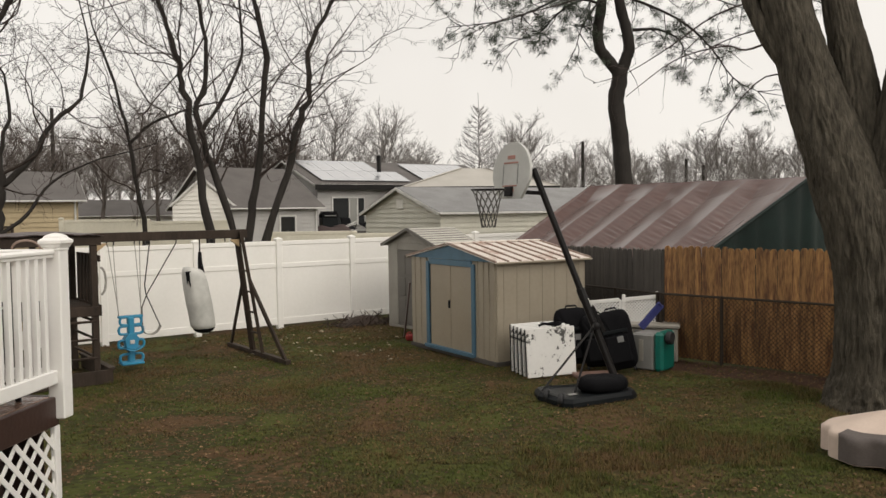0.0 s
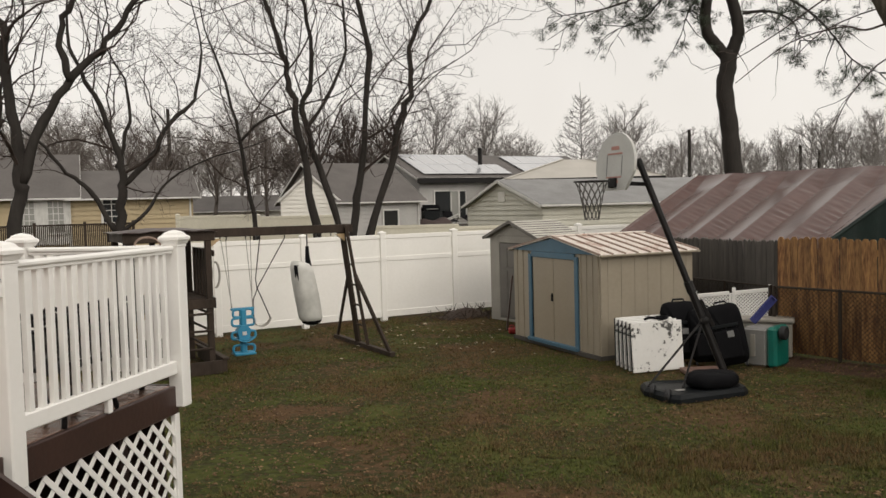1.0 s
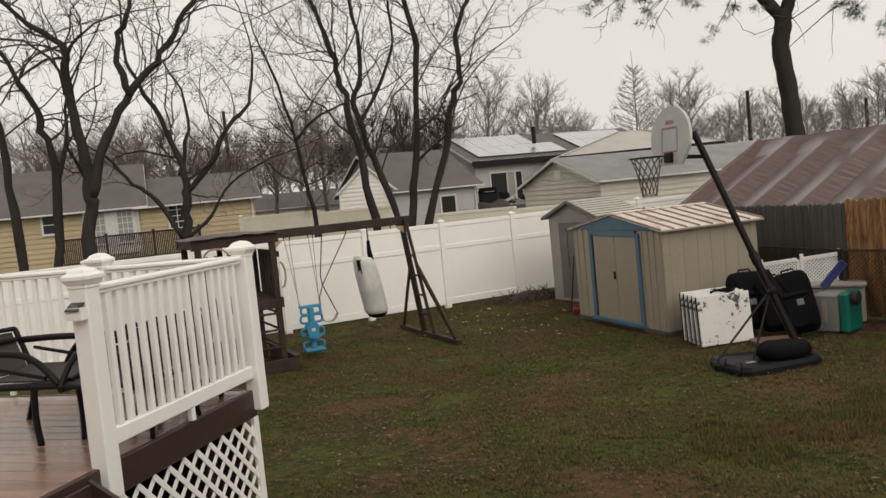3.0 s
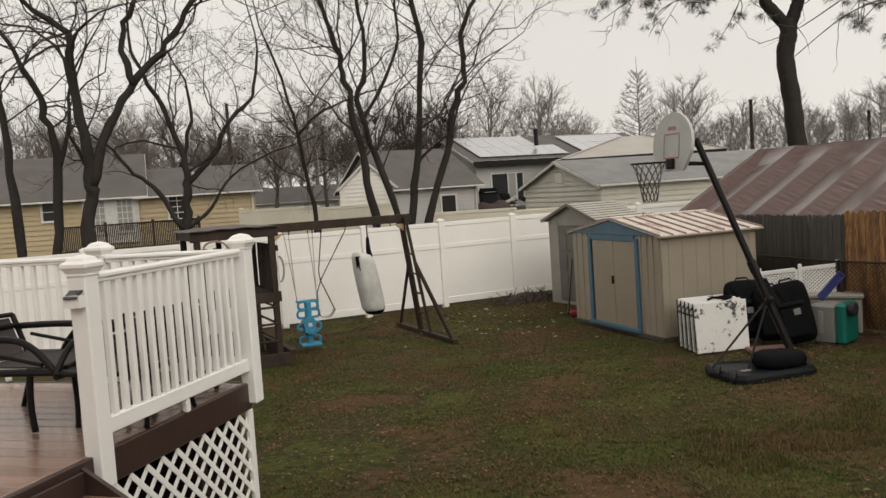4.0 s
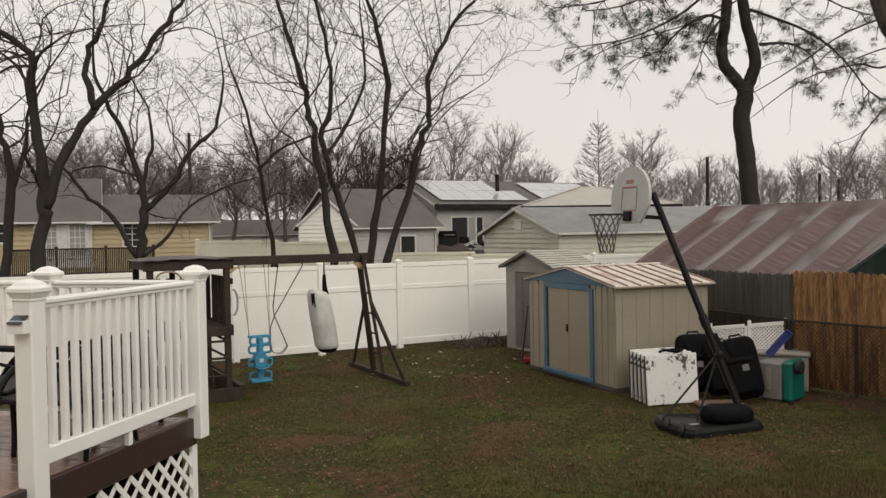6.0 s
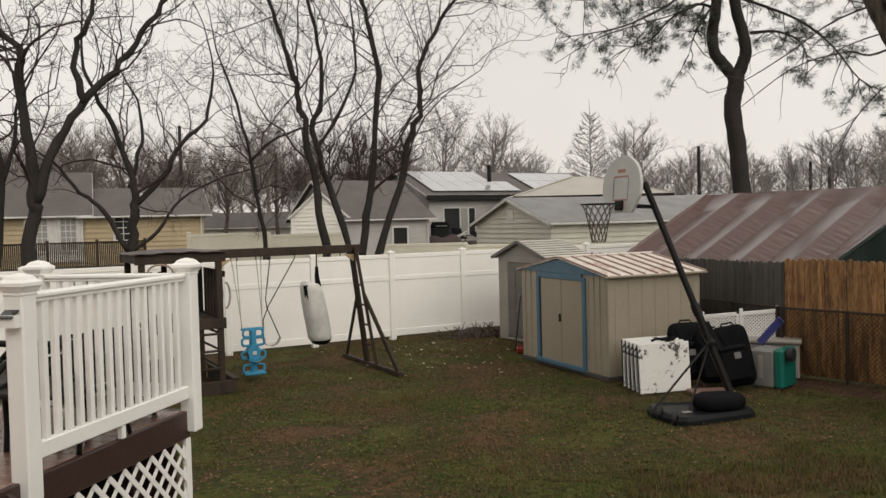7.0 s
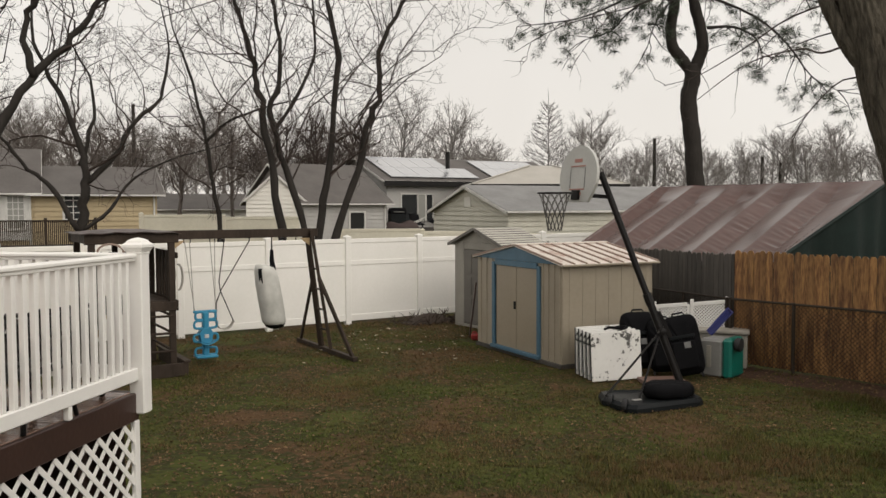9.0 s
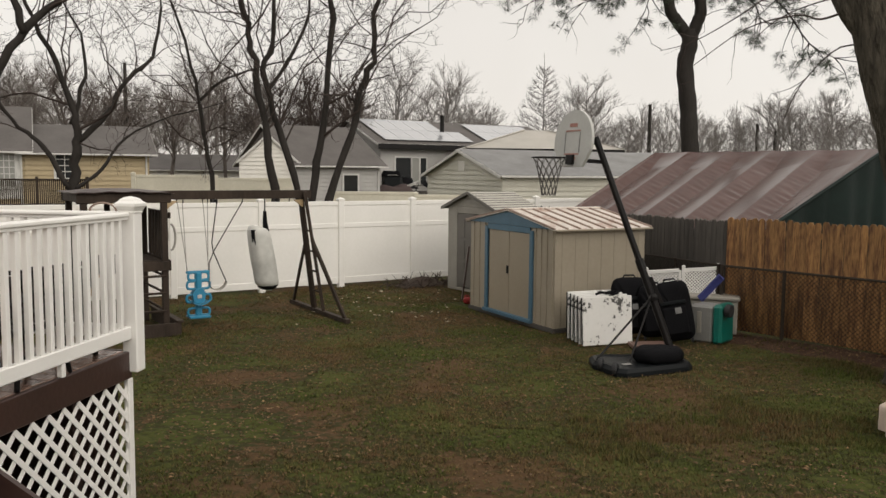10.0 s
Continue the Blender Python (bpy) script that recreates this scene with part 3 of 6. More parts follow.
def steel_shed():
    """The front runs along local x from -2.65 to 0; the shed lies on the local +y side."""
    L, D, EAVE, RIDGE = 2.65, 1.76, 1.61, 1.84
    s = thing("metal_shed", SHED, "tan metal garden shed with blue trim and closed sliding doors", "shed")
    part("base_frame", Geo().box(-L - 0.02, 0.02, -0.03, D + 0.02, 0.0, 0.07), M_GREYWOOD, s, "weathered timber base")
    d0, d1 = -2.05, -0.63
    for a, b in ((-L, d0), (d1, 0.0)):
        n = 3 if a < -1 else 4
        wall = part("front_wall", Geo().box(a, b, 0, 0.02, 0.07, EAVE, 0.002), M_SHED, s)
        for k in range(1, n + 1):
            x = a + (b - a) * (k - 0.35) / n
            part("rib", Geo().prism([(x - 0.012, 0.075), (x + 0.012, 0.075), (x + 0.012, EAVE - 0.004), (x - 0.012, EAVE - 0.004)], -0.016, 0.001), M_SHED, wall)
    part("front_wall", Geo().box(d0 - 0.001, d1 + 0.001, 0.003, 0.02, 1.5, EAVE, 0.002), M_SHED, s)
    for m_, name in ((pose(0, 0, 0, 0, 0, 90), "side_wall"), (pose(-L, D, 0, 0, 0, -90), "side_wall")):
        wall = part(name, Geo().box(0.021, D, 0, 0.02, 0.07, EAVE, 0.002, m_), M_SHED, s)
        for k in range(7):
            x = 0.14 + k * 0.25
            part("rib", Geo().prism([(x - 0.02, 0.075), (x + 0.02, 0.075), (x + 0.012, EAVE - 0.004), (x - 0.012, EAVE - 0.004)], -0.006, 0.001, m_), M_SHED, wall)
    part("back_wall", Geo().box(-L, 0, D - 0.02, D, 0.07, EAVE, 0.002), M_SHED, s)
    part("gable", Geo().prism([(-L - 0.06, EAVE - 0.005), (0.06, EAVE - 0.005), (-L / 2, RIDGE - 0.01)], -0.03, -0.002), M_SHED_BLUE, s, "blue gable panel")
    part("gable", Geo().prism([(-L, EAVE), (0, EAVE), (-L / 2, RIDGE - 0.01)], D - 0.02, D), M_SHED, s)
    for x in (d0, d1):
        part("door_jamb", Geo().box(x - 0.045, x + 0.045, -0.035, 0.0, 0.07, EAVE - 0.06), M_SHED_BLUE, s, "blue door trim")
    part("sill", Geo().box(d0 - 0.05, d1 + 0.05, -0.07, -0.001, 0.06, 0.12), M_SHED_BLUE, s, "blue bottom track")
    part("head_trim", Geo().box(d0 + 0.046, d1 - 0.046, -0.03, -0.001, 1.5, EAVE - 0.01), M_SHED_BLUE, s, "blue trim over the doors")
    mid = (d0 + d1) / 2
    for k, (a, b) in enumerate(((d0 + 0.085, mid + 0.02), (mid + 0.026, d1 - 0.045))):
        door = part("door", Geo().box(a, b, -0.014 + 0.004 * k, 0.0, 0.12, 1.5, 0.004), M_SHED_DOOR, s)
        if k == 0:
            part("door_pull", Geo().box(b - 0.055, b - 0.005, -0.035, -0.013, 0.79, 0.92), M_BLACK_PL, door, "dark recessed pull")
    for side in (0, 1):
        x0 = 0.06 if side == 0 else -L - 0.1
        run = (-L / 2 - x0)
        n = 9
        slab = Geo()
        def top(u, v, x0=x0, run=run):
            return (x0 + run * u, -0.06 + (D + 0.14) * v, EAVE + 0.0 + (RIDGE + 0.025 - EAVE) * u)
        slab.sheet(top, 2, 2, 0.02)
        roof = part("roof_panel", slab, M_SHED_ROOF, s, "pale steel roof with rust streaks")
        for k in range(n):
            y = -0.05 + (D + 0.12) * k / (n - 1)
            part("rib", Geo().bar((x0, y, EAVE + 0.008), (-L / 2, y, RIDGE + 0.033), 0.03, 0.03), M_RUST, roof)
    part("ridge_cap", Geo().bar((-L / 2, -0.07, RIDGE + 0.035), (-L / 2, D + 0.08, RIDGE + 0.035), 0.12, 0.025), M_SHED_ROOF, s)
    for x in (0.085, -L - 0.085):
        part("eave_trim", Geo().box(x - 0.018, x + 0.018, -0.06, D + 0.08, EAVE - 0.03, EAVE + 0.001), M_SHED, s)
    return s


steel_shed()


# ---- tall resin shed behind it ----
def resin_shed():
    L, D, EAVE, RIDGE = 1.62, 1.0, 1.765, 2.05
    s = thing("resin_shed", pose(-0.2, 18.1, 0, 0, 0, -57), "grey plastic garden shed with a panelled double door", "shed")
    part("base", Geo().box(0, L, 0, D, 0, 0.06), M_RESIN, s)
    part("front_wall", Geo().box(0, 0.32, 0, 0.05, 0.06, EAVE), M_RESIN, s)
    part("front_wall", Geo().box(L - 0.2, L, 0, 0.05, 0.06, EAVE), M_RESIN, s)
    part("front_wall", Geo().box(0.321, L - 0.201, 0.003, 0.05, 1.62, EAVE), M_RESIN, s)
    part("side_wall", Geo().box(0, 0.05, 0.051, D, 0.06, EAVE), M_RESIN, s)
    part("side_wall", Geo().box(L - 0.05, L, 0.051, D, 0.06, EAVE), M_RESIN, s)
    part("back_wall", Geo().box(0.051, L - 0.051, D - 0.05, D, 0.06, EAVE), M_RESIN, s)
    for y in (0.0, D - 0.05):
        part("gable", Geo().prism([(0, EAVE), (L, EAVE), (L / 2, RIDGE - 0.02)], y, y + 0.05), M_RESIN, s)
    for a, b in ((0.325, 0.925), (0.93, L - 0.205)):
        door = part("door", Geo().box(a, b, 0.008, 0.04, 0.08, 1.615), M_RESIN_DOOR, s, "darker grey panelled door")
        for z0, z1 in ((0.16, 0.6), (0.68, 1.05), (1.12, 1.52)):
            for x0, x1 in ((a + 0.07, (a + b) / 2 - 0.03), ((a + b) / 2 + 0.03, b - 0.07)):
                part("raised_panel", Geo().box(x0, x1, -0.006, 0.009, z0, z1, 0.008), M_RESIN_DOOR, door)
    for side in (0, 1):
        x0, x1 = (-0.06, L / 2) if side == 0 else (L + 0.08, L / 2)
        def top(u, v, x0=x0, x1=x1):
            return (x0 + (x1 - x0) * u, -0.1 + (D + 0.2) * v, EAVE - 0.03 + (RIDGE - EAVE + 0.05) * u)
        roof = part("roof_panel", Geo().sheet(top, 2, 2, 0.035), M_RESIN_DOOR, s, "grey roof panel with pale shingle courses")
        for k in range(8):
            u = (k + 0.5) / 8
            x, z = x0 + (x1 - x0) * u, EAVE - 0.03 + (RIDGE - EAVE + 0.05) * u
            part("shingle_course", Geo().bar((x, -0.09, z + 0.004), (x, D + 0.09, z + 0.004), 0.08, 0.03), M_RESIN_ROOF, roof)
    part("barge_board", Geo().bar((-0.11, -0.11, EAVE - 0.05), (L / 2, -0.11, RIDGE), 0.02, 0.06), M_RESIN_DOOR, s)
    part("barge_board", Geo().bar((L + 0.11, -0.11, EAVE - 0.05), (L / 2, -0.11, RIDGE), 0.02, 0.06), M_RESIN_DOOR, s)
    return s


resin_shed()
solo("plank", Geo().bar((0, 0, 0), (0.12, -0.02, 1.05), 0.16, 0.03), M_FASCIA, pose(0.02, 16.4, 0, 0, 0, 10), "dark board leaning between the two sheds", "board")


# ---- tarp shelter beyond the timber fence ----
TENT_R = Vector((5.25, 18.95))
TENT_D, TENT_W = Vector((0.6, -0.8)), Vector((-0.8, -0.6))


def tarp_shelter():
    """Ridge along local x; the visible slope falls towards local -y."""
    m = pose(TENT_R.x, TENT_R.y, 0, 0, 0, heading(*TENT_D))
    s = thing("tarp_shelter", m, "ridged shelter covered with a wet brown tarp", "tent")
    x0, x1, step, half = -0.99, 4.24, 1.0, 3.1
    ridge, eave = 2.97, 1.57

    def crease(x):
        """How far the cloth sags between the ribs."""
        t = ((x + 0.07) / step) % 1.0
        return -0.19 * min(t / 0.34, (1 - t) / 0.66) if x0 < x < x1 else 0

    def slope(side):
        def fn(u, v):
            x = x0 + (x1 - 0.5 * v - x0) * u
            y = side * half * v
            z = ridge - (ridge - eave) * v + crease(x) * min(1, 0.12 + v * 5) * min(1, (1 - u) * 16) * (1 if v < 0.98 else 0.6)
            z += 0.005 * noise.noise((x * 4 + y * 1.5, y * 2.0, 3)) + 0.018 * noise.noise((x * 2.2 + y * 1.5, y * 11.0 - x * 2.5, 7)) * (0.2 + v) * min(1, -crease(x) * 9) * (1.2 if (x + 0.07) / step % 1.0 < 0.42 else 0.3)
            return (x, y, z)
        return fn
    part("tarp", Geo().sheet(slope(-1), 200, 150, 0.006), M_TARP, s, "wet brown tarp sagging between ribs", True)
    part("tarp", Geo().sheet(slope(1), 60, 16, 0.006), M_TARP, s, "", True)

    def end(u, v):
        y = -half + 2 * half * u
        top = ridge - (ridge - eave) * abs(y) / half - 0.03
        z = 0.02 + (top - 0.02) * v
        return (x1 - 0.03 - 0.5 * abs(y) / half + 0.09 * math.sin(u * 23) * (1 - v * 0.8) + 0.035 * math.sin(u * 61 + 1) * (1 - 0.5 * v), y, z)
    part("end_curtain", Geo().sheet(end, 90, 12), M_TARP_GREEN, s, "dark green end cloth hanging in folds", True)
    part("edge_roll", Geo().tube([(x1 - 0.01, 0, ridge + 0.01), (x1 - 0.51, -half, eave + 0.01)], 0.035, 8), M_TARP_GREEN, s, "rolled green edge")
    for k in range(6):
        x = min(-0.07 + step * (k - 1), x1 - 0.6) if k else x0 + 0.02
        for y in (-half + 0.05, half - 0.05):
            part("leg", Geo().tube([(x, y, -0.05), (x, y, eave - 0.03)], 0.025, 6), M_BLACK, s)
        part("rafter", Geo().tube([(x, -half + 0.05, eave - 0.24), (x, 0, ridge - 0.28), (x, half - 0.05, eave - 0.24)], 0.022, 6), M_BLACK, s)
    part("ridge_pole", Geo().tube([(x0, 0, ridge - 0.26), (x1 - 0.05, 0, ridge - 0.26)], 0.025, 6), M_BLACK, s)
    return s


tarp_shelter()


# ---- houses ----
def courses(parent, material, poly, y, step=0.2, proud=0.04, m=None):
    """Lapped siding courses that fill a convex outline in x and z, facing -y."""
    z0, z1 = min(p[1] for p in poly), max(p[1] for p in poly)
    def span(z):
        xs = []
        for (ax, az), (bx, bz) in zip(poly, poly[1:] + poly[:1]):
            if (az - z) * (bz - z) <= 0 and abs(az - bz) > 1e-9:
                xs.append(ax + (bx - ax) * (z - az) / (bz - az))
        return (min(xs), max(xs)) if xs else None
    z = z0
    while z < z1 - 0.02:
        t = min(z + step, z1 - 0.001)
        a, b = span(z + 0.001), span(t)
        if a and b:
            v = [(a[0], y - proud, z), (a[1], y - proud, z), (b[1], y - 0.004, t), (b[0], y - 0.004, t),
                 (a[0], y, z), (a[1], y, z), (b[1], y, t), (b[0], y, t)]
            part("siding_board", Geo().add(v, [(0, 1, 2, 3), (7, 6, 5, 4), (0, 4, 5, 1), (1, 5, 6, 2), (2, 6, 7, 3), (3, 7, 4, 0)], m), material, parent)
        z = t


def window(parent, m, w, h, glass=M_GLASS, bars=(0, 0), name="window", trim=0.09):
    """A framed pane on a wall that faces local -y; its lower left corner at m."""
    win = part(name, Geo().box(-trim, w + trim, -0.06, -0.012, h, h + trim), M_TRIM, parent)
    win.matrix_basis = m
    part("frame", Geo().box(-trim, 0, -0.06, -0.012, 0, h), M_TRIM, win)
    part("frame", Geo().box(w, w + trim, -0.06, -0.012, 0, h), M_TRIM, win)
    part("sill", Geo().box(-trim, w + trim, -0.08, -0.012, -trim, 0), M_TRIM, win)
    part("pane", Geo().box(0, w, -0.035, -0.015, 0, h, 0.002), glass, win, "dark glass")
    for i in range(1, bars[0] + 1):
        x = w * i / (bars[0] + 1)
        part("glazing_bar", Geo().box(x - 0.015, x + 0.015, -0.045, -0.034, 0, h, 0.002), M_TRIM, win)
    for i in range(1, bars[1] + 1):
        z = h * i / (bars[1] + 1)
        part("glazing_bar", Geo().box(0, w, -0.047, -0.036, z - 0.015, z + 0.015, 0.002), M_TRIM, win)
    return win


def gabled(m, L, D, base, eave, ridge, wall_mat, roof_mat, label, name="house", over=0.25, step=0.2, category="house"):
    """A gabled house: the front along local x faces -y, the ridge runs along x, gable ends at x = 0 and x = L."""
    h = thing(name, m, label, category)
    front = part("front_wall", Geo().box(0.02, L - 0.02, 0.02, D - 0.02, base - 1.0, eave - 0.02), wall_mat, h)
    courses(front, wall_mat, [(0, base - 0.6), (L, base - 0.6), (L, eave), (0, eave)], 0.019, step)
    turn = pose(0, D, 0, 0, 0, -90)
    end = part("gable_wall", Geo().prism([(0, eave - 0.05), (D, eave - 0.05), (D / 2, ridge - 0.06)], 0.002, 0.05, turn), wall_mat, h)
    courses(end, wall_mat, [(0, base - 0.6), (D, base - 0.6), (D, eave), (D / 2, ridge - 0.03), (0, eave)], 0.0, step, m=turn)
    g = Geo()
    g.prism([(0, eave - 0.05), (D, eave - 0.05), (D / 2, ridge - 0.06)], 0.002, 0.05, pose(L, 0, 0, 0, 0, 90))
    part("gable_wall", g, wall_mat, h)
    k = (ridge - eave) / (D / 2)
    for side in (0, 1):
        y0, y1 = (-over, D / 2) if side == 0 else (D + over, D / 2)
        def top(u, v, y0=y0, y1=y1):
            return (-over + (L + 2 * over) * u, y0 + (y1 - y0) * v, eave - k * over + 0.05 + (ridge - eave + k * over) * v)
        part("roof", Geo().sheet(top, 2, 2, 0.09), roof_mat, h)
    part("gutter", Geo().box(-over, L + over, -over - 0.07, -over - 0.002, eave - k * over - 0.04, eave - k * over + 0.03), M_TRIM, h, "white gutter")
    for x in (-over - 0.02, L + over):
        for y0 in (-over, D + over):
            part("barge_board", Geo().bar((x, y0, eave - k * over - 0.02), (x, D / 2, ridge - 0.02), 0.03, 0.1), M_TRIM, h)
    part("downpipe", Geo().tube([(L - 0.12, -0.06, base - 0.5), (L - 0.12, -0.06, eave - 0.1)], 0.04, 6), M_TRIM, h)
    return h


# yellow house beyond the fence, in two sections
YH = pose(-11.95, 35.55, 0, 0, 0, heading(0.916, 0.402))
h1 = gabled(YH @ pose(-4.6, 0, 0), 4.6, 5.6, 1.0, 3.16, 4.28, M_SIDE_YEL, M_ROOF_DK, "low wing of a yellow vinyl-sided house", over=0.3)
window(h1, pose(1.1, 0, 2.1), 0.62, 0.98, bars=(1, 3))
h1b = gabled(YH @ pose(-17.0, 0.05, 0), 12.38, 6.4, 1.0, 3.25, 5.0, M_SIDE_YEL, M_ROOF_DK, "yellow vinyl-sided house with white patio doors", over=0.3)
for x in (10.25, 11.3):
    window(h1b, pose(x, 0, 1.36), 0.9, 1.76, M_TRIM, name="door")
    window(h1b, pose(x + 0.17, -0.03, 1.75), 0.56, 1.25, M_GLASS_PALE, bars=(2, 4))
window(h1b, pose(8.7, 0, 2.35), 0.5, 0.7, bars=(0, 1))
window(h1b, pose(5.9, 0, 1.3), 0.85, 1.5, M_GLASS_PALE, name="door")
window(h1b, pose(3.2, 0, 1.9), 1.0, 1.1, bars=(1, 1))
for x in (-2.4, -9.0):
    solo("roof_vent", Geo().tube([(0, 0, 0), (0, 0, 0.35)], 0.06, 8), M_TRIM, YH @ pose(x, 1.5, 3.7), "white roof vent pipe", "pipe")


def dark_railing(m, length, n):
    r = thing("neighbour_deck", m, "dark-stained wooden deck with railing pickets crowded to imitate shade behind", "deck")
    part("top_rail", Geo().box(0, length, -0.05, 0.05, 0.88, 0.93), M_PLAYWOOD, r)
    part("floor", Geo().box(0, length, -0.05, 3.0, -0.15, 0.0), M_PLAYWOOD, r)
    part("skirt", Geo().box(0, length, -0.03, 0.0, -1.0, -0.15), M_PLAYWOOD, r)
    for i in range(4):
        x = length * i / 3
        part("post", Geo().box(x - 0.05, x + 0.05, -0.06, 0.06, -1.0, 1.0), M_PLAYWOOD, r)
    me = Geo().box(-0.02, 0.02, -0.02, 0.02, -0.02, 0.885, 0.003).mesh("picket", M_PLAYWOOD)
    for i in range(n):
        ob = part("picket", me, None, r)
        ob.location.x = length * (i + 0.5) / n
    return r


# the close picket count imitates the deep shade behind this railing
dark_railing(pose(-16.2, 27.2, 1.2, 0, 0, 25), 4.6, 78)

# white house with a slider window, solar panels on its roof, and lower wings
WH = pose(-2.95, 48.2, 0, 0, 0, heading(0.86, 0.51))
h2 = gabled(WH, 13.0, 7.4, 1.3, 4.15, 5.55, M_SIDE_SHADED, M_ROOF_DK, "white-sided house greyed for eaves shade, with dark eaves and a shingle roof", over=0.4)
window(h2, pose(0.95, 0, 1.75), 1.0, 1.5, bars=(0, 0))
window(h2, pose(2.0, 0, 1.75), 0.5, 1.5, M_GLASS_PALE, bars=(0, 0), trim=0.05)
window(h2, pose(2.6, 0, 1.75), 0.4, 1.5, bars=(0, 0), trim=0.05)
part("fascia", Geo().box(-0.4, 13.4, -0.5, -0.475, 3.72, 4.02), M_BLACK, h2, "dark eaves board")


def solar_array(x0, x1, rows, label):
    """Framed panels side by side on the slope of the white house's roof; rows: pairs of lower and upper edge."""
    a = thing("solar_array", WH @ pose(0, 0, 4.2, math.degrees(math.atan2(1.4, 3.7))), label, "solar panel", "solar panels")
    for y0, y1, right in rows:
        n = max(1, round((right - x0) / 1.0))
        w = (right - x0) / n
        for k in range(n):
            panel = part("panel", Geo().box(x0 + k * w + 0.01, x0 + (k + 1) * w - 0.01, y0 + 0.01, y1 - 0.01, 0.07, 0.11, 0.008), M_SOLAR, a)
            part("rail", Geo().box(x0 + k * w + 0.05, x0 + (k + 1) * w - 0.05, y0 + 0.2, y0 + 0.25, -0.01, 0.07), M_BLACK, panel)


solar_array(0.25, 6.3, ((-0.05, 1.72, 6.3), (1.74, 3.7, 5.1)), "wet solar panels on a house roof, sky reflection in their pale colour")
solar_array(7.5, 12.4, ((0.35, 1.9, 12.4), (1.92, 3.45, 12.4)), "wet solar panels beyond a roof valley, sky reflection in their pale colour")
solo("roof_pipe", Geo().tube([(0, 0, 0), (0, 0, 1.0)], 0.13, 8), M_BLACK, pose(0.6, 51.5, 4.85), "dark roof flue pipe", "chimney")
h2b = gabled(pose(-6.75, 41.55, 0, 0, 0, 34), 4.75, 7.0, 1.1, 2.85, 4.8, M_SIDE_SHADED, M_ROOF_DK, "low white wing greyed for eaves shade, with a brown shingle roof", over=0.3)
window(h2b, pose(2.6, 0, 1.4), 0.8, 0.85, M_GLASS, bars=(0, 0))
gabled(pose(-6.75, 41.6, 0, 0, 0, 99.8), 4.0, 2.72, 1.1, 2.95, 4.2, M_SIDE_WHT, M_ROOF_DK, "white-sided gable end of a low house", over=0.12)

# cream garage with its gable end
garage = gabled(pose(1.85, 27.1, 0, 0, 0, heading(0.9, 0.436)), 9.0, 5.3, 0.6, 2.4, 3.22, M_SIDE_CRM, M_ROOF, "cream-sided garage with a grey shingle roof", "garage", 0.18, 0.17, "garage")
part("gable_vent", Geo().box(0, 0.45, -0.04, -0.005, 0, 0.35, 0.004, pose(-0.01, 2.87, 2.5, 0, 0, -90)), M_SIDE_WHT, garage)


def hip_house(m, L, D, base, eave, ridge, r, label):
    h = thing("house", m, label, "house")
    front = part("front_wall", Geo().box(0.02, L - 0.02, 0.02, D, base - 1, eave), M_SIDE_WHT, h)
    courses(front, M_SIDE_WHT, [(0, base - 1), (L, base - 1), (L, eave), (0, eave)], 0.019)
    o = 0.3
    g = Geo().add([(-o, -o, eave), (L + o, -o, eave), (L + o, D + o, eave), (-o, D + o, eave), (r, D / 2, ridge), (L - r, D / 2, ridge)],
                  [(0, 1, 5, 4), (1, 2, 5), (2, 3, 4, 5), (3, 0, 4), (3, 2, 1, 0)])
    part("roof", g, M_ROOF_TAN, h, "pale hipped roof")
    for a, b in (((-o, -o), (r, D / 2)), ((L + o, -o), (L - r, D / 2))):
        part("hip_cap", Geo().bar((*a, eave + 0.02), (*b, ridge + 0.02), 0.18, 0.05), M_ROOF_TAN, h)
    part("fascia", Geo().box(-o, L + o, -o - 0.03, -o - 0.002, eave - 0.15, eave), M_BLACK, h)
    return h


hip_house(pose(1.95, 44.95, 0, 0, 0, 5), 8.0, 4.6, 1.0, 3.73, 4.82, 3.35, "house with a pale hipped roof behind the garage")
gabled(pose(6.0, 36.0, 0, 0, 0, heading(0.8, -0.25)), 4.2, 5.0, 0.8, 2.7, 3.35, M_SIDE_TAN, M_ROOF, "tan-sided outbuilding with a pale roof", over=0.3)
gabled(pose(-21.5, 57.0, 0, 0, 0, 10), 9.5, 7.0, 1.0, 2.5, 3.5, M_SIDE_WHT, M_ROOF_DK, "distant low grey house among trees", over=0.3)


# ---- trees ----
def wander(rng, p, d, length, n, wob, lift=0.0):
    pts = [Vector(p)]
    d = Vector(d).normalized()
    for _ in range(n):
        d = (d + Vector((rng.gauss(0, wob), rng.gauss(0, wob), rng.gauss(0, wob) + lift))).normalized()
        pts.append(pts[-1] + d * (length / n))
    return pts


def smooth_line(pts, k=3):
    """Rounds a coarse line through its points."""
    p = [Vector(q) for q in pts]
    out = []
    for i in range(len(p) - 1):
        a, b, c, d = p[max(i - 1, 0)], p[i], p[i + 1], p[min(i + 2, len(p) - 1)]
        for j in range(k):
            t = j / k
            out.append(0.5 * ((2 * b) + (c - a) * t + (2 * a - 5 * b + 4 * c - d) * t * t + (3 * b - a - 3 * c + d) * t ** 3))
    return out + [p[-1]]


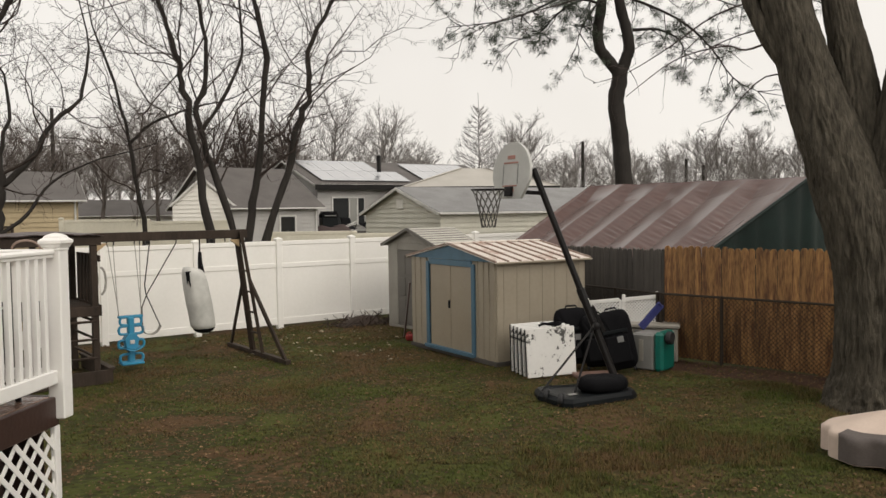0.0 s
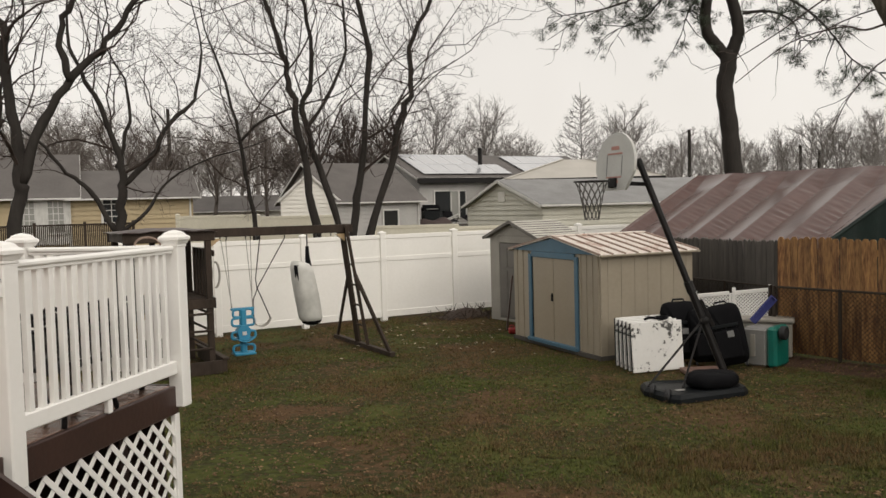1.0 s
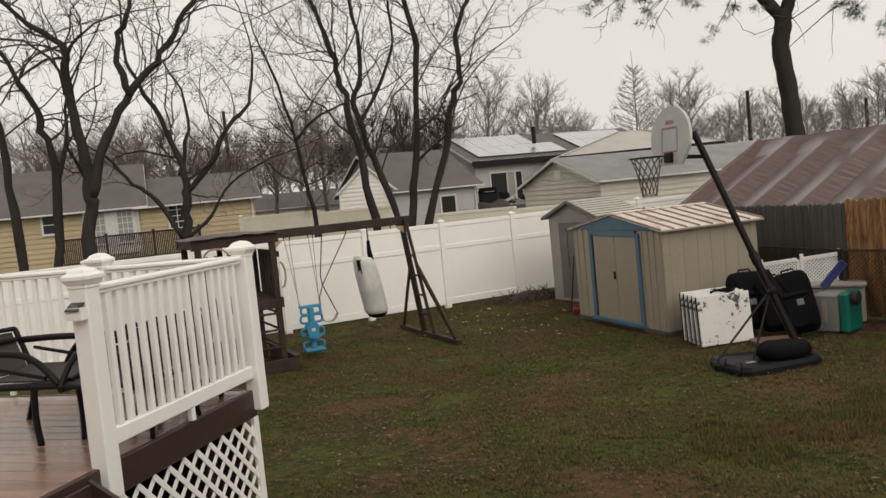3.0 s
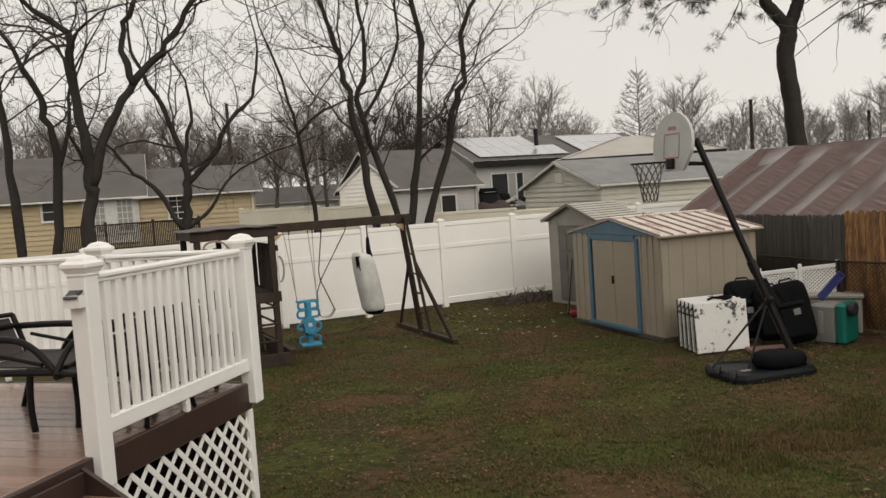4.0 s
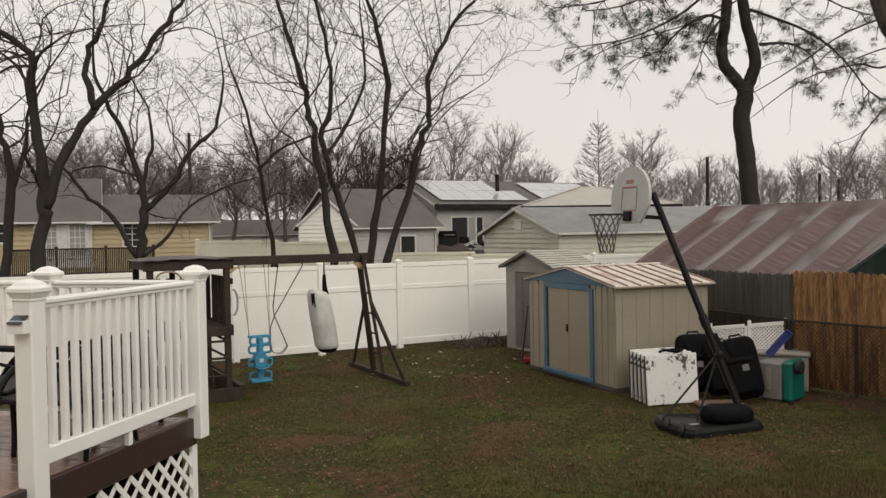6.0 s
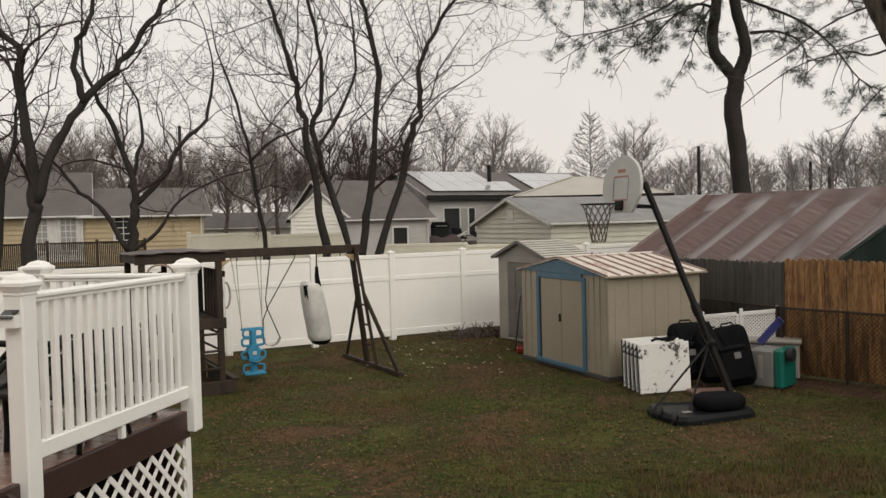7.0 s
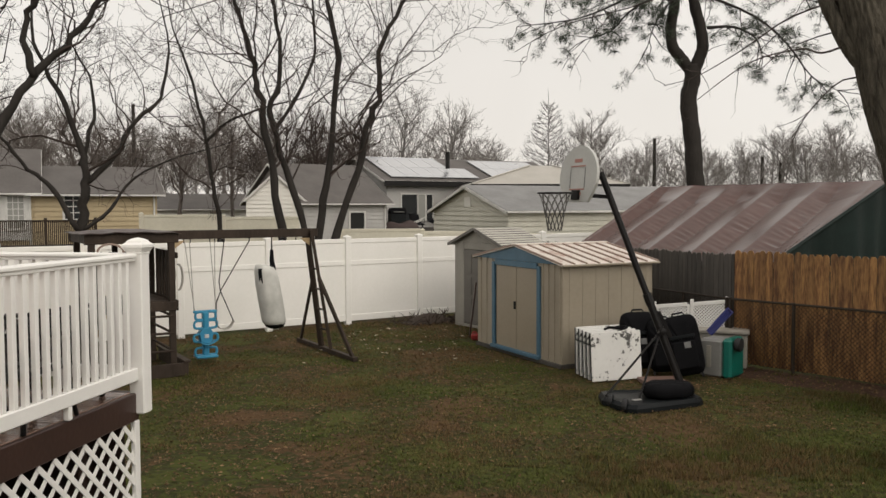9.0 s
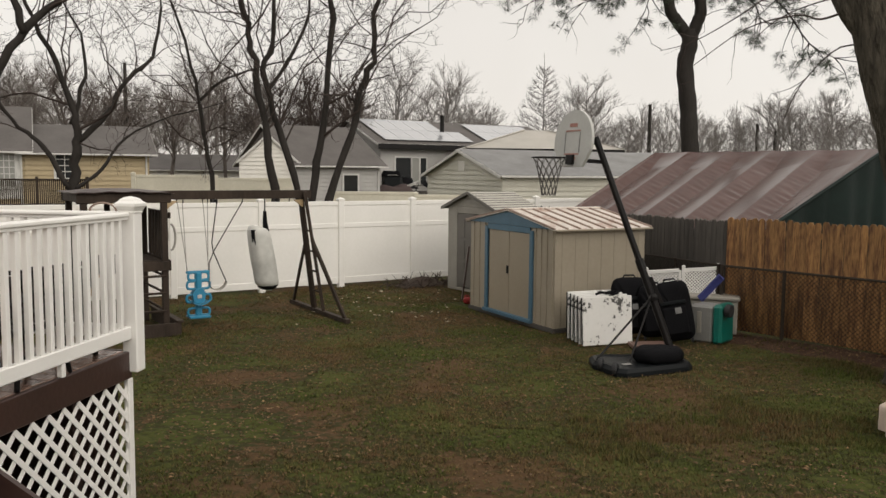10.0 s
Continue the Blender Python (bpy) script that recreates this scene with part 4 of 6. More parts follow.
def grow(rng, g, pts, r0, r1, level, spread=0.9, density=1.0, lift=0.06, shortest=0.16, start=0.25, limit=3):
    """Side shoots along a limb, level by level, into g."""
    total = sum((pts[i + 1] - pts[i]).length for i in range(len(pts) - 1))
    count = max(2, int(total * 0.82 * density * (2.3, 2.6, 3.6, 4.5)[min(level, 3)]))
    for _ in range(count):
        f = start + (1 - start) * rng.random() ** 0.8
        i = min(int(f * (len(pts) - 1)), len(pts) - 2)
        t = f * (len(pts) - 1) - i
        p = pts[i].lerp(pts[i + 1], t)
        d = (pts[i + 1] - pts[i]).normalized()
        side = Vector((rng.gauss(0, 1), rng.gauss(0, 1), rng.gauss(0, 0.7)))
        side = (side - d * side.dot(d)).normalized()
        way = (d * (1 - spread * 0.45) + side * spread + Vector((0, 0, 0.15))).normalized()
        length = total * rng.uniform(0.22, 0.5) * (1.1 - 0.5 * f)
        if length < shortest:
            continue
        r = max(0.006, (r0 + (r1 - r0) * f) * rng.uniform(0.35, 0.62))
        n = 6 if level < 2 else 4
        line = wander(rng, p, way, length, n, 0.31, lift)
        g.tube(line, [r * (1 - 0.75 * k / n) for k in range(n + 1)], 5 if r > 0.03 else 3, False)
        if level < limit:
            grow(rng, g, line, r, r * 0.25, level + 1, spread, density, lift, shortest, 0.15, limit)


def bare_tree(base, limbs, label, seed, bark=M_BARK_DARK, density=1.0, limit=2, group="bare trees", low=0.32):
    """limbs: a line of points and its two radii, each."""
    rng = random.Random(seed)
    t = thing("bare_tree", pose(*base), label, "tree", group)
    trunk, crown = Geo(), Geo()
    o = Vector(base)
    for pts, r0, r1 in limbs:
        r0, r1 = r0 * 0.9, r1 * 0.86
        line = smooth_line([Vector(p) - o for p in pts], 4)
        n = len(line) - 1
        line = [p + Vector((rng.gauss(0, 1), rng.gauss(0, 1), rng.gauss(0, 0.4))) * min(0.035, r1 * 0.7) * (0 if k in (0, n) else 1) for k, p in enumerate(line)]
        trunk.tube(line, [(r0 + (r1 - r0) * k / n) * rng.uniform(0.88, 1.12) for k in range(n + 1)], 10, True)
        tip = wander(rng, line[-1], line[-1] - line[-2], 2.4, 6, 0.14, 0.05)
        trunk.tube(tip, [r1 * (1 - 0.85 * k / 6) for k in range(7)], 6, False)
        grow(rng, crown, line + tip[1:], r0 * 0.62, r1 * 0.5, 0, density=density, limit=limit, start=low)
    part("trunk", trunk, bark, t, "", True)
    part("crown", crown, M_TWIG if bark is M_BARK_DARK else bark, t, "leafless twigs")
    return t


GZ = rise(0, 22)
bare_tree((-3.9, 22.3, GZ - 0.05), [
    ([(-4.2, 22.2, 0), (-4.54, 21.93, 2.0), (-4.72, 21.9, 3.6), (-5.0, 21.85, 5.2), (-5.14, 21.8, 6.1), (-5.47, 21.7, 7.3), (-5.79, 21.7, 8.5)], 0.13, 0.05),
    ([(-3.8, 22.4, 0), (-4.0, 22.3, 2.0), (-4.45, 22.2, 3.5), (-4.78, 22.2, 5.0), (-4.55, 22.2, 5.7), (-4.6, 22.2, 7.2), (-4.94, 22.2, 8.7)], 0.11, 0.045),
    ([(-3.7, 22.5, 0), (-3.56, 22.4, 2.0), (-3.38, 22.4, 3.5), (-3.07, 22.4, 6.4), (-3.34, 22.4, 7.8), (-3.62, 22.4, 8.7)], 0.13, 0.05),
    ([(-3.6, 22.2, 0), (-3.14, 22.1, 1.7), (-2.57, 22.2, 3.45), (-2.3, 22.2, 4.6), (-1.95, 22.2, 5.5), (-2.0, 22.2, 6.5), (-1.4, 22.2, 7.7), (-0.65, 22.2, 8.6)], 0.13, 0.045),
    ([(-4.68, 22.2, 4.5), (-4.1, 22.5, 5.5), (-3.7, 22.8, 6.6), (-3.75, 22.7, 7.9)], 0.06, 0.03)],
    "clump of tall bare trees with dark wet bark", 11, limit=3, density=1.3, low=0.22)
bare_tree((-6.45, 23.5, GZ), [
    ([(-6.4, 23.6, 0), (-6.49, 23.57, 2.0), (-6.65, 23.5, 3.1), (-6.82, 23.5, 4.5), (-7.12, 23.4, 5.9), (-7.47, 23.3, 7.0)], 0.09, 0.03),
    ([(-6.8, 23.5, 4.3), (-6.24, 23.6, 4.85), (-5.3, 23.8, 5.25), (-4.85, 23.9, 5.4)], 0.05, 0.025)],
    "slender bare tree with dark bark", 12, limit=3, density=1.6, low=0.25)
bare_tree((-8.85, 20.2, GZ), [
    ([(-8.9, 20.2, 0), (-8.88, 20.2, 1.8), (-8.83, 20.2, 2.8), (-8.76, 20.2, 3.35), (-8.95, 20.2, 4.15), (-9.28, 20.0, 5.2), (-9.72, 19.8, 6.3)], 0.16, 0.045),
    ([(-8.77, 20.2, 3.1), (-8.17, 20.5, 3.75), (-7.72, 20.6, 4.6), (-7.2, 20.8, 5.15), (-6.98, 20.9, 6.3)], 0.09, 0.03),
    ([(-8.95, 20.15, 2.0), (-9.44, 20.0, 2.95), (-9.89, 19.8, 3.4), (-10.37, 19.5, 4.1)], 0.08, 0.035),
    ([(-8.8, 20.1, 2.0), (-8.25, 20.2, 2.45), (-7.74, 20.4, 3.2), (-6.71, 20.7, 3.75)], 0.055, 0.02),
    ([(-8.9, 20.2, 3.5), (-8.6, 20.3, 4.6), (-8.65, 20.3, 5.6)], 0.06, 0.03)],
    "low spreading bare tree with cut limbs", 13, limit=3, density=1.1)
bare_tree((-10.2, 17.9, -0.02), [
    ([(-10.3, 17.9, -0.05), (-10.22, 17.9, 1.85), (-10.1, 17.97, 2.8), (-10.06, 18.0, 3.3), (-10.17, 17.95, 4.6), (-10.21, 17.9, 5.8), (-10.25, 17.9, 6.4), (-10.8, 17.6, 6.9)], 0.21, 0.06),
    ([(-10.06, 18.0, 3.1), (-9.6, 18.2, 4.4), (-9.06, 18.5, 5.4), (-8.4, 18.8, 6.2), (-7.83, 19.0, 7.1), (-7.35, 19.2, 7.9)], 0.13, 0.05),
    ([(-9.1, 18.45, 5.3), (-9.3, 18.4, 6.3), (-9.0, 18.5, 7.0), (-8.8, 18.6, 8.0)], 0.09, 0.05)],
    "stout forked bare tree with dark wet bark", 14, limit=3, density=1.2)
bare_tree((-11.3, 18.5, -0.02), [
    ([(-11.3, 18.5, -0.05), (-11.28, 18.5, 1.6), (-11.1, 18.6, 3.9), (-11.28, 18.5, 4.95), (-11.53, 18.35, 5.8), (-11.9, 18.2, 6.6)], 0.14, 0.05),
    ([(-11.1, 18.6, 3.6), (-10.8, 18.7, 4.6), (-10.75, 18.7, 5.6)], 0.07, 0.03)],
    "leaning bare tree with dark bark", 15, limit=3, density=1.2)
bare_tree((-12.45, 19.0, -0.02), [
    ([(-12.45, 19.0, -0.05), (-12.45, 19.0, 3.0), (-12.6, 19.0, 5.0), (-13.0, 18.8, 7.0)], 0.15, 0.05)],
    "bare tree with dark bark", 16, limit=3, density=1.2)


# ---- big maple at the side of the yard ----
def maple():
    """A thick trunk with root flare and four rising stems, furrowed bark."""
    base = Vector((5.45, 9.75, -0.05))
    t = thing("maple_tree", Matrix.Translation(base), "thick old tree with furrowed grey-brown bark and several stems", "tree")
    def stem(g, pts, radii, n=28, seed=0):
        line = smooth_line(pts, 22)
        m = len(line) - 1
        rad = [np.interp(k / m, np.linspace(0, 1, len(radii)), radii) for k in range(m + 1)]
        start = len(g.v)
        g.tube(line, rad, n, True)
        for i in range(start, len(g.v)):
            k = min((i - start) // n, m)
            a = (i - start) % n
            c, v = line[k], Vector(g.v[i])
            th = 2 * math.pi * a / n
            cx, cy = math.cos(th), math.sin(th)
            ridge = 1 + 0.05 * noise.noise((cx * 1.5 + seed, cy * 1.5, k * 0.036)) - 0.14 * abs(noise.noise((cx * 6.5, cy * 6.5 + seed, k * 0.05))) - 0.1 * abs(noise.noise((cx * 13, cy * 13, k * 0.11 + seed))) + 0.02 * noise.noise((cx * 24, cy * 24, k * 0.4)) + 0.05
            g.v[i] = tuple(c + (v - c) * ridge)
    g = Geo()
    stem(g, [(-0.08, 0.03, -0.1), (-0.08, 0.03, 0.12), (-0.08, 0.03, 0.5), (-0.08, 0.03, 1.2), (-0.14, 0.06, 1.9), (-0.3, 0.1, 2.6)], [0.76, 0.62, 0.53, 0.5, 0.49, 0.4], 180, 1)
    part("trunk", g, M_BARK, t, "", True)
    for k, (pts, radii) in enumerate((
            ([(-0.16, 0.0, 1.2), (-0.3, 0.04, 2.07), (-0.51, 0.17, 2.88), (-0.71, 0.29, 3.57), (-0.91, 0.39, 4.27), (-1.09, 0.48, 4.96), (-1.32, 0.6, 6.02)], [0.36, 0.42, 0.385, 0.335, 0.295, 0.285, 0.26]),
            ([(-0.05, 0.2, 1.6), (-0.15, 0.25, 2.75), (-0.21, 0.3, 3.57), (-0.29, 0.36, 4.26), (-0.41, 0.44, 4.96), (-0.52, 0.5, 6.0)], [0.36, 0.33, 0.265, 0.23, 0.19, 0.16]),
            ([(0.05, -0.02, 1.6), (0.08, -0.06, 2.4), (0.06, -0.1, 3.0), (0.13, -0.13, 3.78), (0.24, -0.18, 4.42), (0.45, -0.27, 5.43), (0.62, -0.35, 6.3)], [0.36, 0.36, 0.33, 0.28, 0.26, 0.25, 0.24]),
            ([(-1.0, 0.4, 4.1), (-1.24, 0.47, 4.42), (-1.37, 0.53, 4.7), (-1.48, 0.58, 4.98), (-1.63, 0.65, 5.55)], [0.12, 0.1, 0.09, 0.085, 0.07]))):
        g = Geo()
        stem(g, pts, radii, 120, k + 3)
        part("stem", g, M_BARK, t, "", True)
    rng = random.Random(24)
    tw = Geo()
    for pts, r in (([(-1.5, 0.1, 5.6), (-2.4, 0.5, 5.6), (-3.4, 1.2, 5.15), (-4.4, 2.0, 5.0), (-5.0, 2.6, 4.75)], 0.014),
                   ([(-1.2, 0.2, 5.0), (-1.7, 1.0, 4.9), (-2.1, 1.6, 4.6), (-2.5, 2.2, 4.35), (-2.8, 2.8, 4.3)], 0.014),
                   ([(-0.9, 0.3, 4.6), (-1.2, 1.0, 4.7), (-1.5, 1.8, 4.6), (-1.55, 2.6, 4.4)], 0.013),
                   ([(-1.25, 0.45, 4.46), (-1.55, 0.51, 4.36), (-1.8, 0.6, 4.42), (-2.3, 0.9, 4.3), (-2.8, 1.3, 3.9)], 0.016),
                   ([(-0.8, 0.4, 4.0), (-1.1, 0.9, 4.1), (-1.3, 1.5, 3.7), (-1.2, 2.2, 3.3)], 0.013)):
        line = smooth_line(pts, 4)
        n = len(line) - 1
        tw.tube(line, [r * (1 - 0.7 * k / n) for k in range(n + 1)], 5, False)
        grow(rng, tw, line, r * 0.7, r * 0.2, 1, density=0.55, lift=-0.03, limit=2)
    part("twig_spray", tw, M_TWIG, t, "thin bare overhanging twigs")
    return t


maple()


# ---- pine behind the shelter ----
def pine():
    base = Vector((6.6, 23.05, rise(6, 23)))
    t = thing("pine_tree", Matrix.Translation(base), "tall pine with a forked dark trunk and loose needle tufts", "tree")
    rng = random.Random(31)
    g = Geo()
    def limb(pts, r0, r1, n=12):
        line = smooth_line([Vector(p) - base for p in pts], 5)
        m = len(line) - 1
        g.tube(line, [(r0 + (r1 - r0) * k / m) * (1 + 0.05 * math.sin(k * 2.1)) for k in range(m + 1)], n, True)
        return line
    limb([(6.8, 23.08, 0), (6.74, 23.1, 2.0), (6.577, 23.16, 3.19), (6.494, 23.19, 4.29), (6.375, 23.22, 5.38), (6.47, 23.2, 5.92), (6.474, 23.19, 6.35)], 0.25, 0.21)
    a = limb([(6.473, 23.19, 6.1), (6.168, 23.29, 6.56), (5.963, 23.35, 6.88), (5.922, 23.36, 7.42), (6.014, 23.34, 8.04), (6.08, 23.32, 9.11), (6.11, 23.31, 10.6)], 0.16, 0.13)
    b = limb([(6.49, 23.18, 6.1), (6.64, 23.14, 6.53), (6.72, 23.11, 6.84), (6.65, 23.14, 7.38), (6.5, 23.19, 8.01), (6.4, 23.22, 9.09), (6.42, 23.22, 10.6)], 0.17, 0.13)
    part("trunk", g, M_BARK_DARK, t, "", True)
    wood, tufts = Geo(), Geo()

    def tuft(p, size):
        for _ in range(60):
            d = Vector((rng.gauss(0, 1), rng.gauss(0, 1), rng.gauss(0, 0.7))).normalized()
            s = d.orthogonal().normalized() * 0.0065
            q = p + d * size * rng.uniform(0.1, 0.4)
            e = q + d * size * rng.uniform(0.35, 0.7) + Vector((0, 0, -0.04))
            tufts.add([q - s, q + s, e], [(0, 1, 2)])
    boughs = (((6.2, 23.2, 9.4), (4.9, 23.1, 8.3), (4.0, 23.0, 7.75), (3.0, 22.9, 7.5), (1.7, 22.8, 7.45)),
              ((6.1, 23.2, 8.3), (5.75, 23.1, 8.1), (5.4, 23.0, 7.5), (5.2, 22.9, 6.75)),
              ((6.0, 23.2, 8.0), (5.4, 23.3, 8.15), (4.8, 23.4, 7.7), (4.3, 23.5, 7.3), (3.6, 23.6, 7.2)),
              ((6.1, 23.2, 8.9), (4.6, 22.6, 8.9), (3.2, 22.3, 8.3), (2.1, 22.1, 8.1)),
              ((6.2, 23.2, 9.6), (4.4, 23.8, 9.4), (2.8, 24.2, 8.9), (1.4, 24.5, 8.8)),
              ((6.5, 23.18, 8.3), (6.97, 23.03, 8.13), (7.95, 22.67, 7.59), (8.63, 22.39, 6.78), (9.29, 22.09, 5.91), (9.73, 21.88, 5.43)),
              ((6.8, 23.0, 7.3), (7.5, 23.1, 7.35), (8.0, 23.1, 6.9), (8.3, 23.1, 6.45)),
              ((6.6, 23.1, 8.6), (8.0, 23.4, 8.8), (9.3, 23.7, 8.4), (10.7, 23.9, 8.0)),
              ((6.65, 23.1, 9.2), (8.0, 22.4, 9.2), (9.4, 21.9, 8.6), (10.6, 21.5, 7.9)),
              ((6.5, 23.1, 9.6), (6.9, 22.0, 9.5), (7.2, 21.0, 9.1), (7.6, 20.2, 8.9)),
              ((6.3, 23.2, 9.8), (5.6, 22.2, 9.7), (5.0, 21.4, 9.2), (4.6, 20.8, 9.0)))
    for row in boughs:
        line = smooth_line([Vector(p) - base + Vector((rng.gauss(0, 0.06), rng.gauss(0, 0.06), rng.gauss(0, 0.06))) * (1 if k else 0) for k, p in enumerate(row)], 3)
        n = len(line) - 1
        wood.tube(line, [0.045 * (1 - 0.8 * k / n) for k in range(n + 1)], 6, False)
        for k in range(2, n + 1):
            for _ in range(rng.choice((1, 2, 2, 3))):
                w = (Vector((rng.gauss(0, 0.8), rng.gauss(0, 0.8), rng.uniform(-1.0, 0.25))) + (line[k] - line[k - 1]).normalized() * 0.6)
                shoot = wander(rng, line[k], w, rng.uniform(0.4, 1.3), 4, 0.22, -0.05)
                wood.tube(shoot, [0.016, 0.013, 0.01, 0.008, 0.005], 4, False)
                for q in shoot[2:] + [shoot[3].lerp(shoot[4], 0.5)]:
                    if rng.random() < 0.85:
                        tuft(q + Vector((rng.gauss(0, 0.1), rng.gauss(0, 0.1), rng.gauss(0, 0.1))), rng.uniform(0.16, 0.3))
    part("branchwork", wood, M_BARK_DARK, t)
    part("crown", tufts, M_NEEDLE, t, "loose dark green needle tufts")
    return t


pine()


# ---- distant woods and poles ----
def far_tree_mesh(seed, h, upright, material=M_TWIG_HAZE):
    """A whole bare tree in one mesh: rising limbs with fine sprays."""
    rng = random.Random(seed)
    g = Geo()
    line = wander(rng, (0, 0, 0), (0, 0, 1), h * (0.95 if upright else 0.72), 8, 0.06, 0.06)
    g.tube(line, [(0.011 if upright else 0.016) * h * (1 - 0.85 * k / 8) for k in range(9)], 5, False)
    count = 64 if upright else 18
    for k in range(count):
        f = (0.2 if upright else 0.3) + 0.68 * k / count
        i = min(int(f * 8), 7)
        p = line[i].lerp(line[i + 1], f * 8 - i)
        a = 2.4 * k + rng.uniform(-0.5, 0.5)
        length = h * ((0.37 * (1.06 - f)) if upright else rng.uniform(0.3, 0.42) * (1.25 - 0.7 * f))
        way = Vector((math.cos(a), math.sin(a), 0.34 if upright else rng.uniform(0.7, 1.5)))
        limb = wander(rng, p, way, length, 6, 0.1 if upright else 0.15, 0.03 if upright else 0.08)
        g.tube(limb, [(0.0028 if upright else 0.0045) * h * (1 - 0.8 * j / 6) for j in range(7)], 4, False)
        for _ in range(18 if upright else 9):
            j = rng.randint(1, 5)
            w = (limb[j + 1] - limb[j]).normalized() + Vector((rng.gauss(0, 0.5), rng.gauss(0, 0.5), rng.gauss(0.15, 0.35)))
            sub = wander(rng, limb[j], w, length * rng.uniform(0.25, 0.5), 4, 0.22, 0.08)
            g.tube(sub, [(0.0013 if upright else 0.0017) * h * (1 - 0.18 * q) for q in range(5)], 3, False)
            for _ in range(0 if upright else 6):
                e = wander(rng, sub[rng.randint(1, 4)], w + Vector((rng.gauss(0, 0.6), rng.gauss(0, 0.6), rng.gauss(0.2, 0.4))), length * rng.uniform(0.12, 0.3), 3, 0.25, 0.08)
                g.tube(e, [0.0009 * h, 0.0008 * h, 0.0006 * h, 0.0004 * h], 3, False)
    return g.mesh("far_tree", material)


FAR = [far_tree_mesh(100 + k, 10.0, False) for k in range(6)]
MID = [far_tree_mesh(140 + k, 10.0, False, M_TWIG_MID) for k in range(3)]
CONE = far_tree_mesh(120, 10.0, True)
rng = random.Random(5)


def far_tree(me, x, y, h, label="distant bare deciduous tree with haze in its pale twig colour", slim=1.0):
    ob = new("distant_tree", me)
    s = h / 10.0
    ob.matrix_basis = Matrix.Translation((x, y, rise(x, y) - 0.1)) @ Matrix.Rotation(rng.uniform(0, 6.28), 4, "Z") @ Matrix.Diagonal((s * slim * rng.uniform(1.0, 1.35), s * slim * rng.uniform(1.0, 1.35), s, 1))
    return tagged(ob, label, "tree", "distant trees")


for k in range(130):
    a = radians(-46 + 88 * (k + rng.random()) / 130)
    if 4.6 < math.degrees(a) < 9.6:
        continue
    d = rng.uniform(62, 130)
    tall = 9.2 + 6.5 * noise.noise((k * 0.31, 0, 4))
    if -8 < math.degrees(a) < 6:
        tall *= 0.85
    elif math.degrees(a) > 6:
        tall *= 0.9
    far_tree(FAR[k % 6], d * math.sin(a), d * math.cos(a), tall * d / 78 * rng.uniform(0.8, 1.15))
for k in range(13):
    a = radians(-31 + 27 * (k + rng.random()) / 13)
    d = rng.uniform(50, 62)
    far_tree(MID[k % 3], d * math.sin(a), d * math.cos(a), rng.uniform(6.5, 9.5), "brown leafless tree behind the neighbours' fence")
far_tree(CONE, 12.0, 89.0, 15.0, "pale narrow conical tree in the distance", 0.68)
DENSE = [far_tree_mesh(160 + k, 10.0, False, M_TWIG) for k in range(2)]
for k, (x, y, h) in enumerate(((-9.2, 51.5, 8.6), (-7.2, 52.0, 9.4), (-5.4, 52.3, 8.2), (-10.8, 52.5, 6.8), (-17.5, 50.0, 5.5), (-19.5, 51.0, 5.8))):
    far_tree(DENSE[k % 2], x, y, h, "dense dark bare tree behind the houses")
far_tree(FAR[1], -2.4, 64.0, 12.0, "tall bare tree behind the houses")
for x, y, h in ((-26.6, 76.0, 11.6), (20.35, 77.4, 8.6), (31.0, 79.0, 7.0), (34.0, 82.0, 6.6)):
    pole = thing("utility_pole", pose(x, y, rise(x, y)), "dark wooden utility pole in the distance", "pole", "utility poles")
    part("shaft", Geo().tube([(0, 0, -0.2), (0, 0, h - 0.9)], [0.2, 0.15], 8), M_BARK_DARK, pole)

backing = Geo()
for k in range(60):
    a0, a1 = radians(-58 + 116 * k / 60), radians(-58 + 116 * (k + 1) / 60)
    h0, h1 = (3.4 + 1.8 * noise.noise((q * 0.5, 3, 1)) for q in (k, k + 1))
    d = 150
    backing.add([(d * math.sin(a0), d * math.cos(a0), 0), (d * math.sin(a1), d * math.cos(a1), 0), (d * math.sin(a1), d * math.cos(a1), 1 + h1), (d * math.sin(a0), d * math.cos(a0), 1 + h0)], [(0, 1, 2, 3)])
# the horizon woods take the same haze-lightened twig colour
solo("backdrop", backing, M_TWIG_HAZE, Matrix(), "line of far woods on the horizon, paled for haze", "woods", kind="structure")


# ---- play set ----
PLAY = pose(-4.65, 12.95, 0, 0, 0, heading(0.86, 0.51))


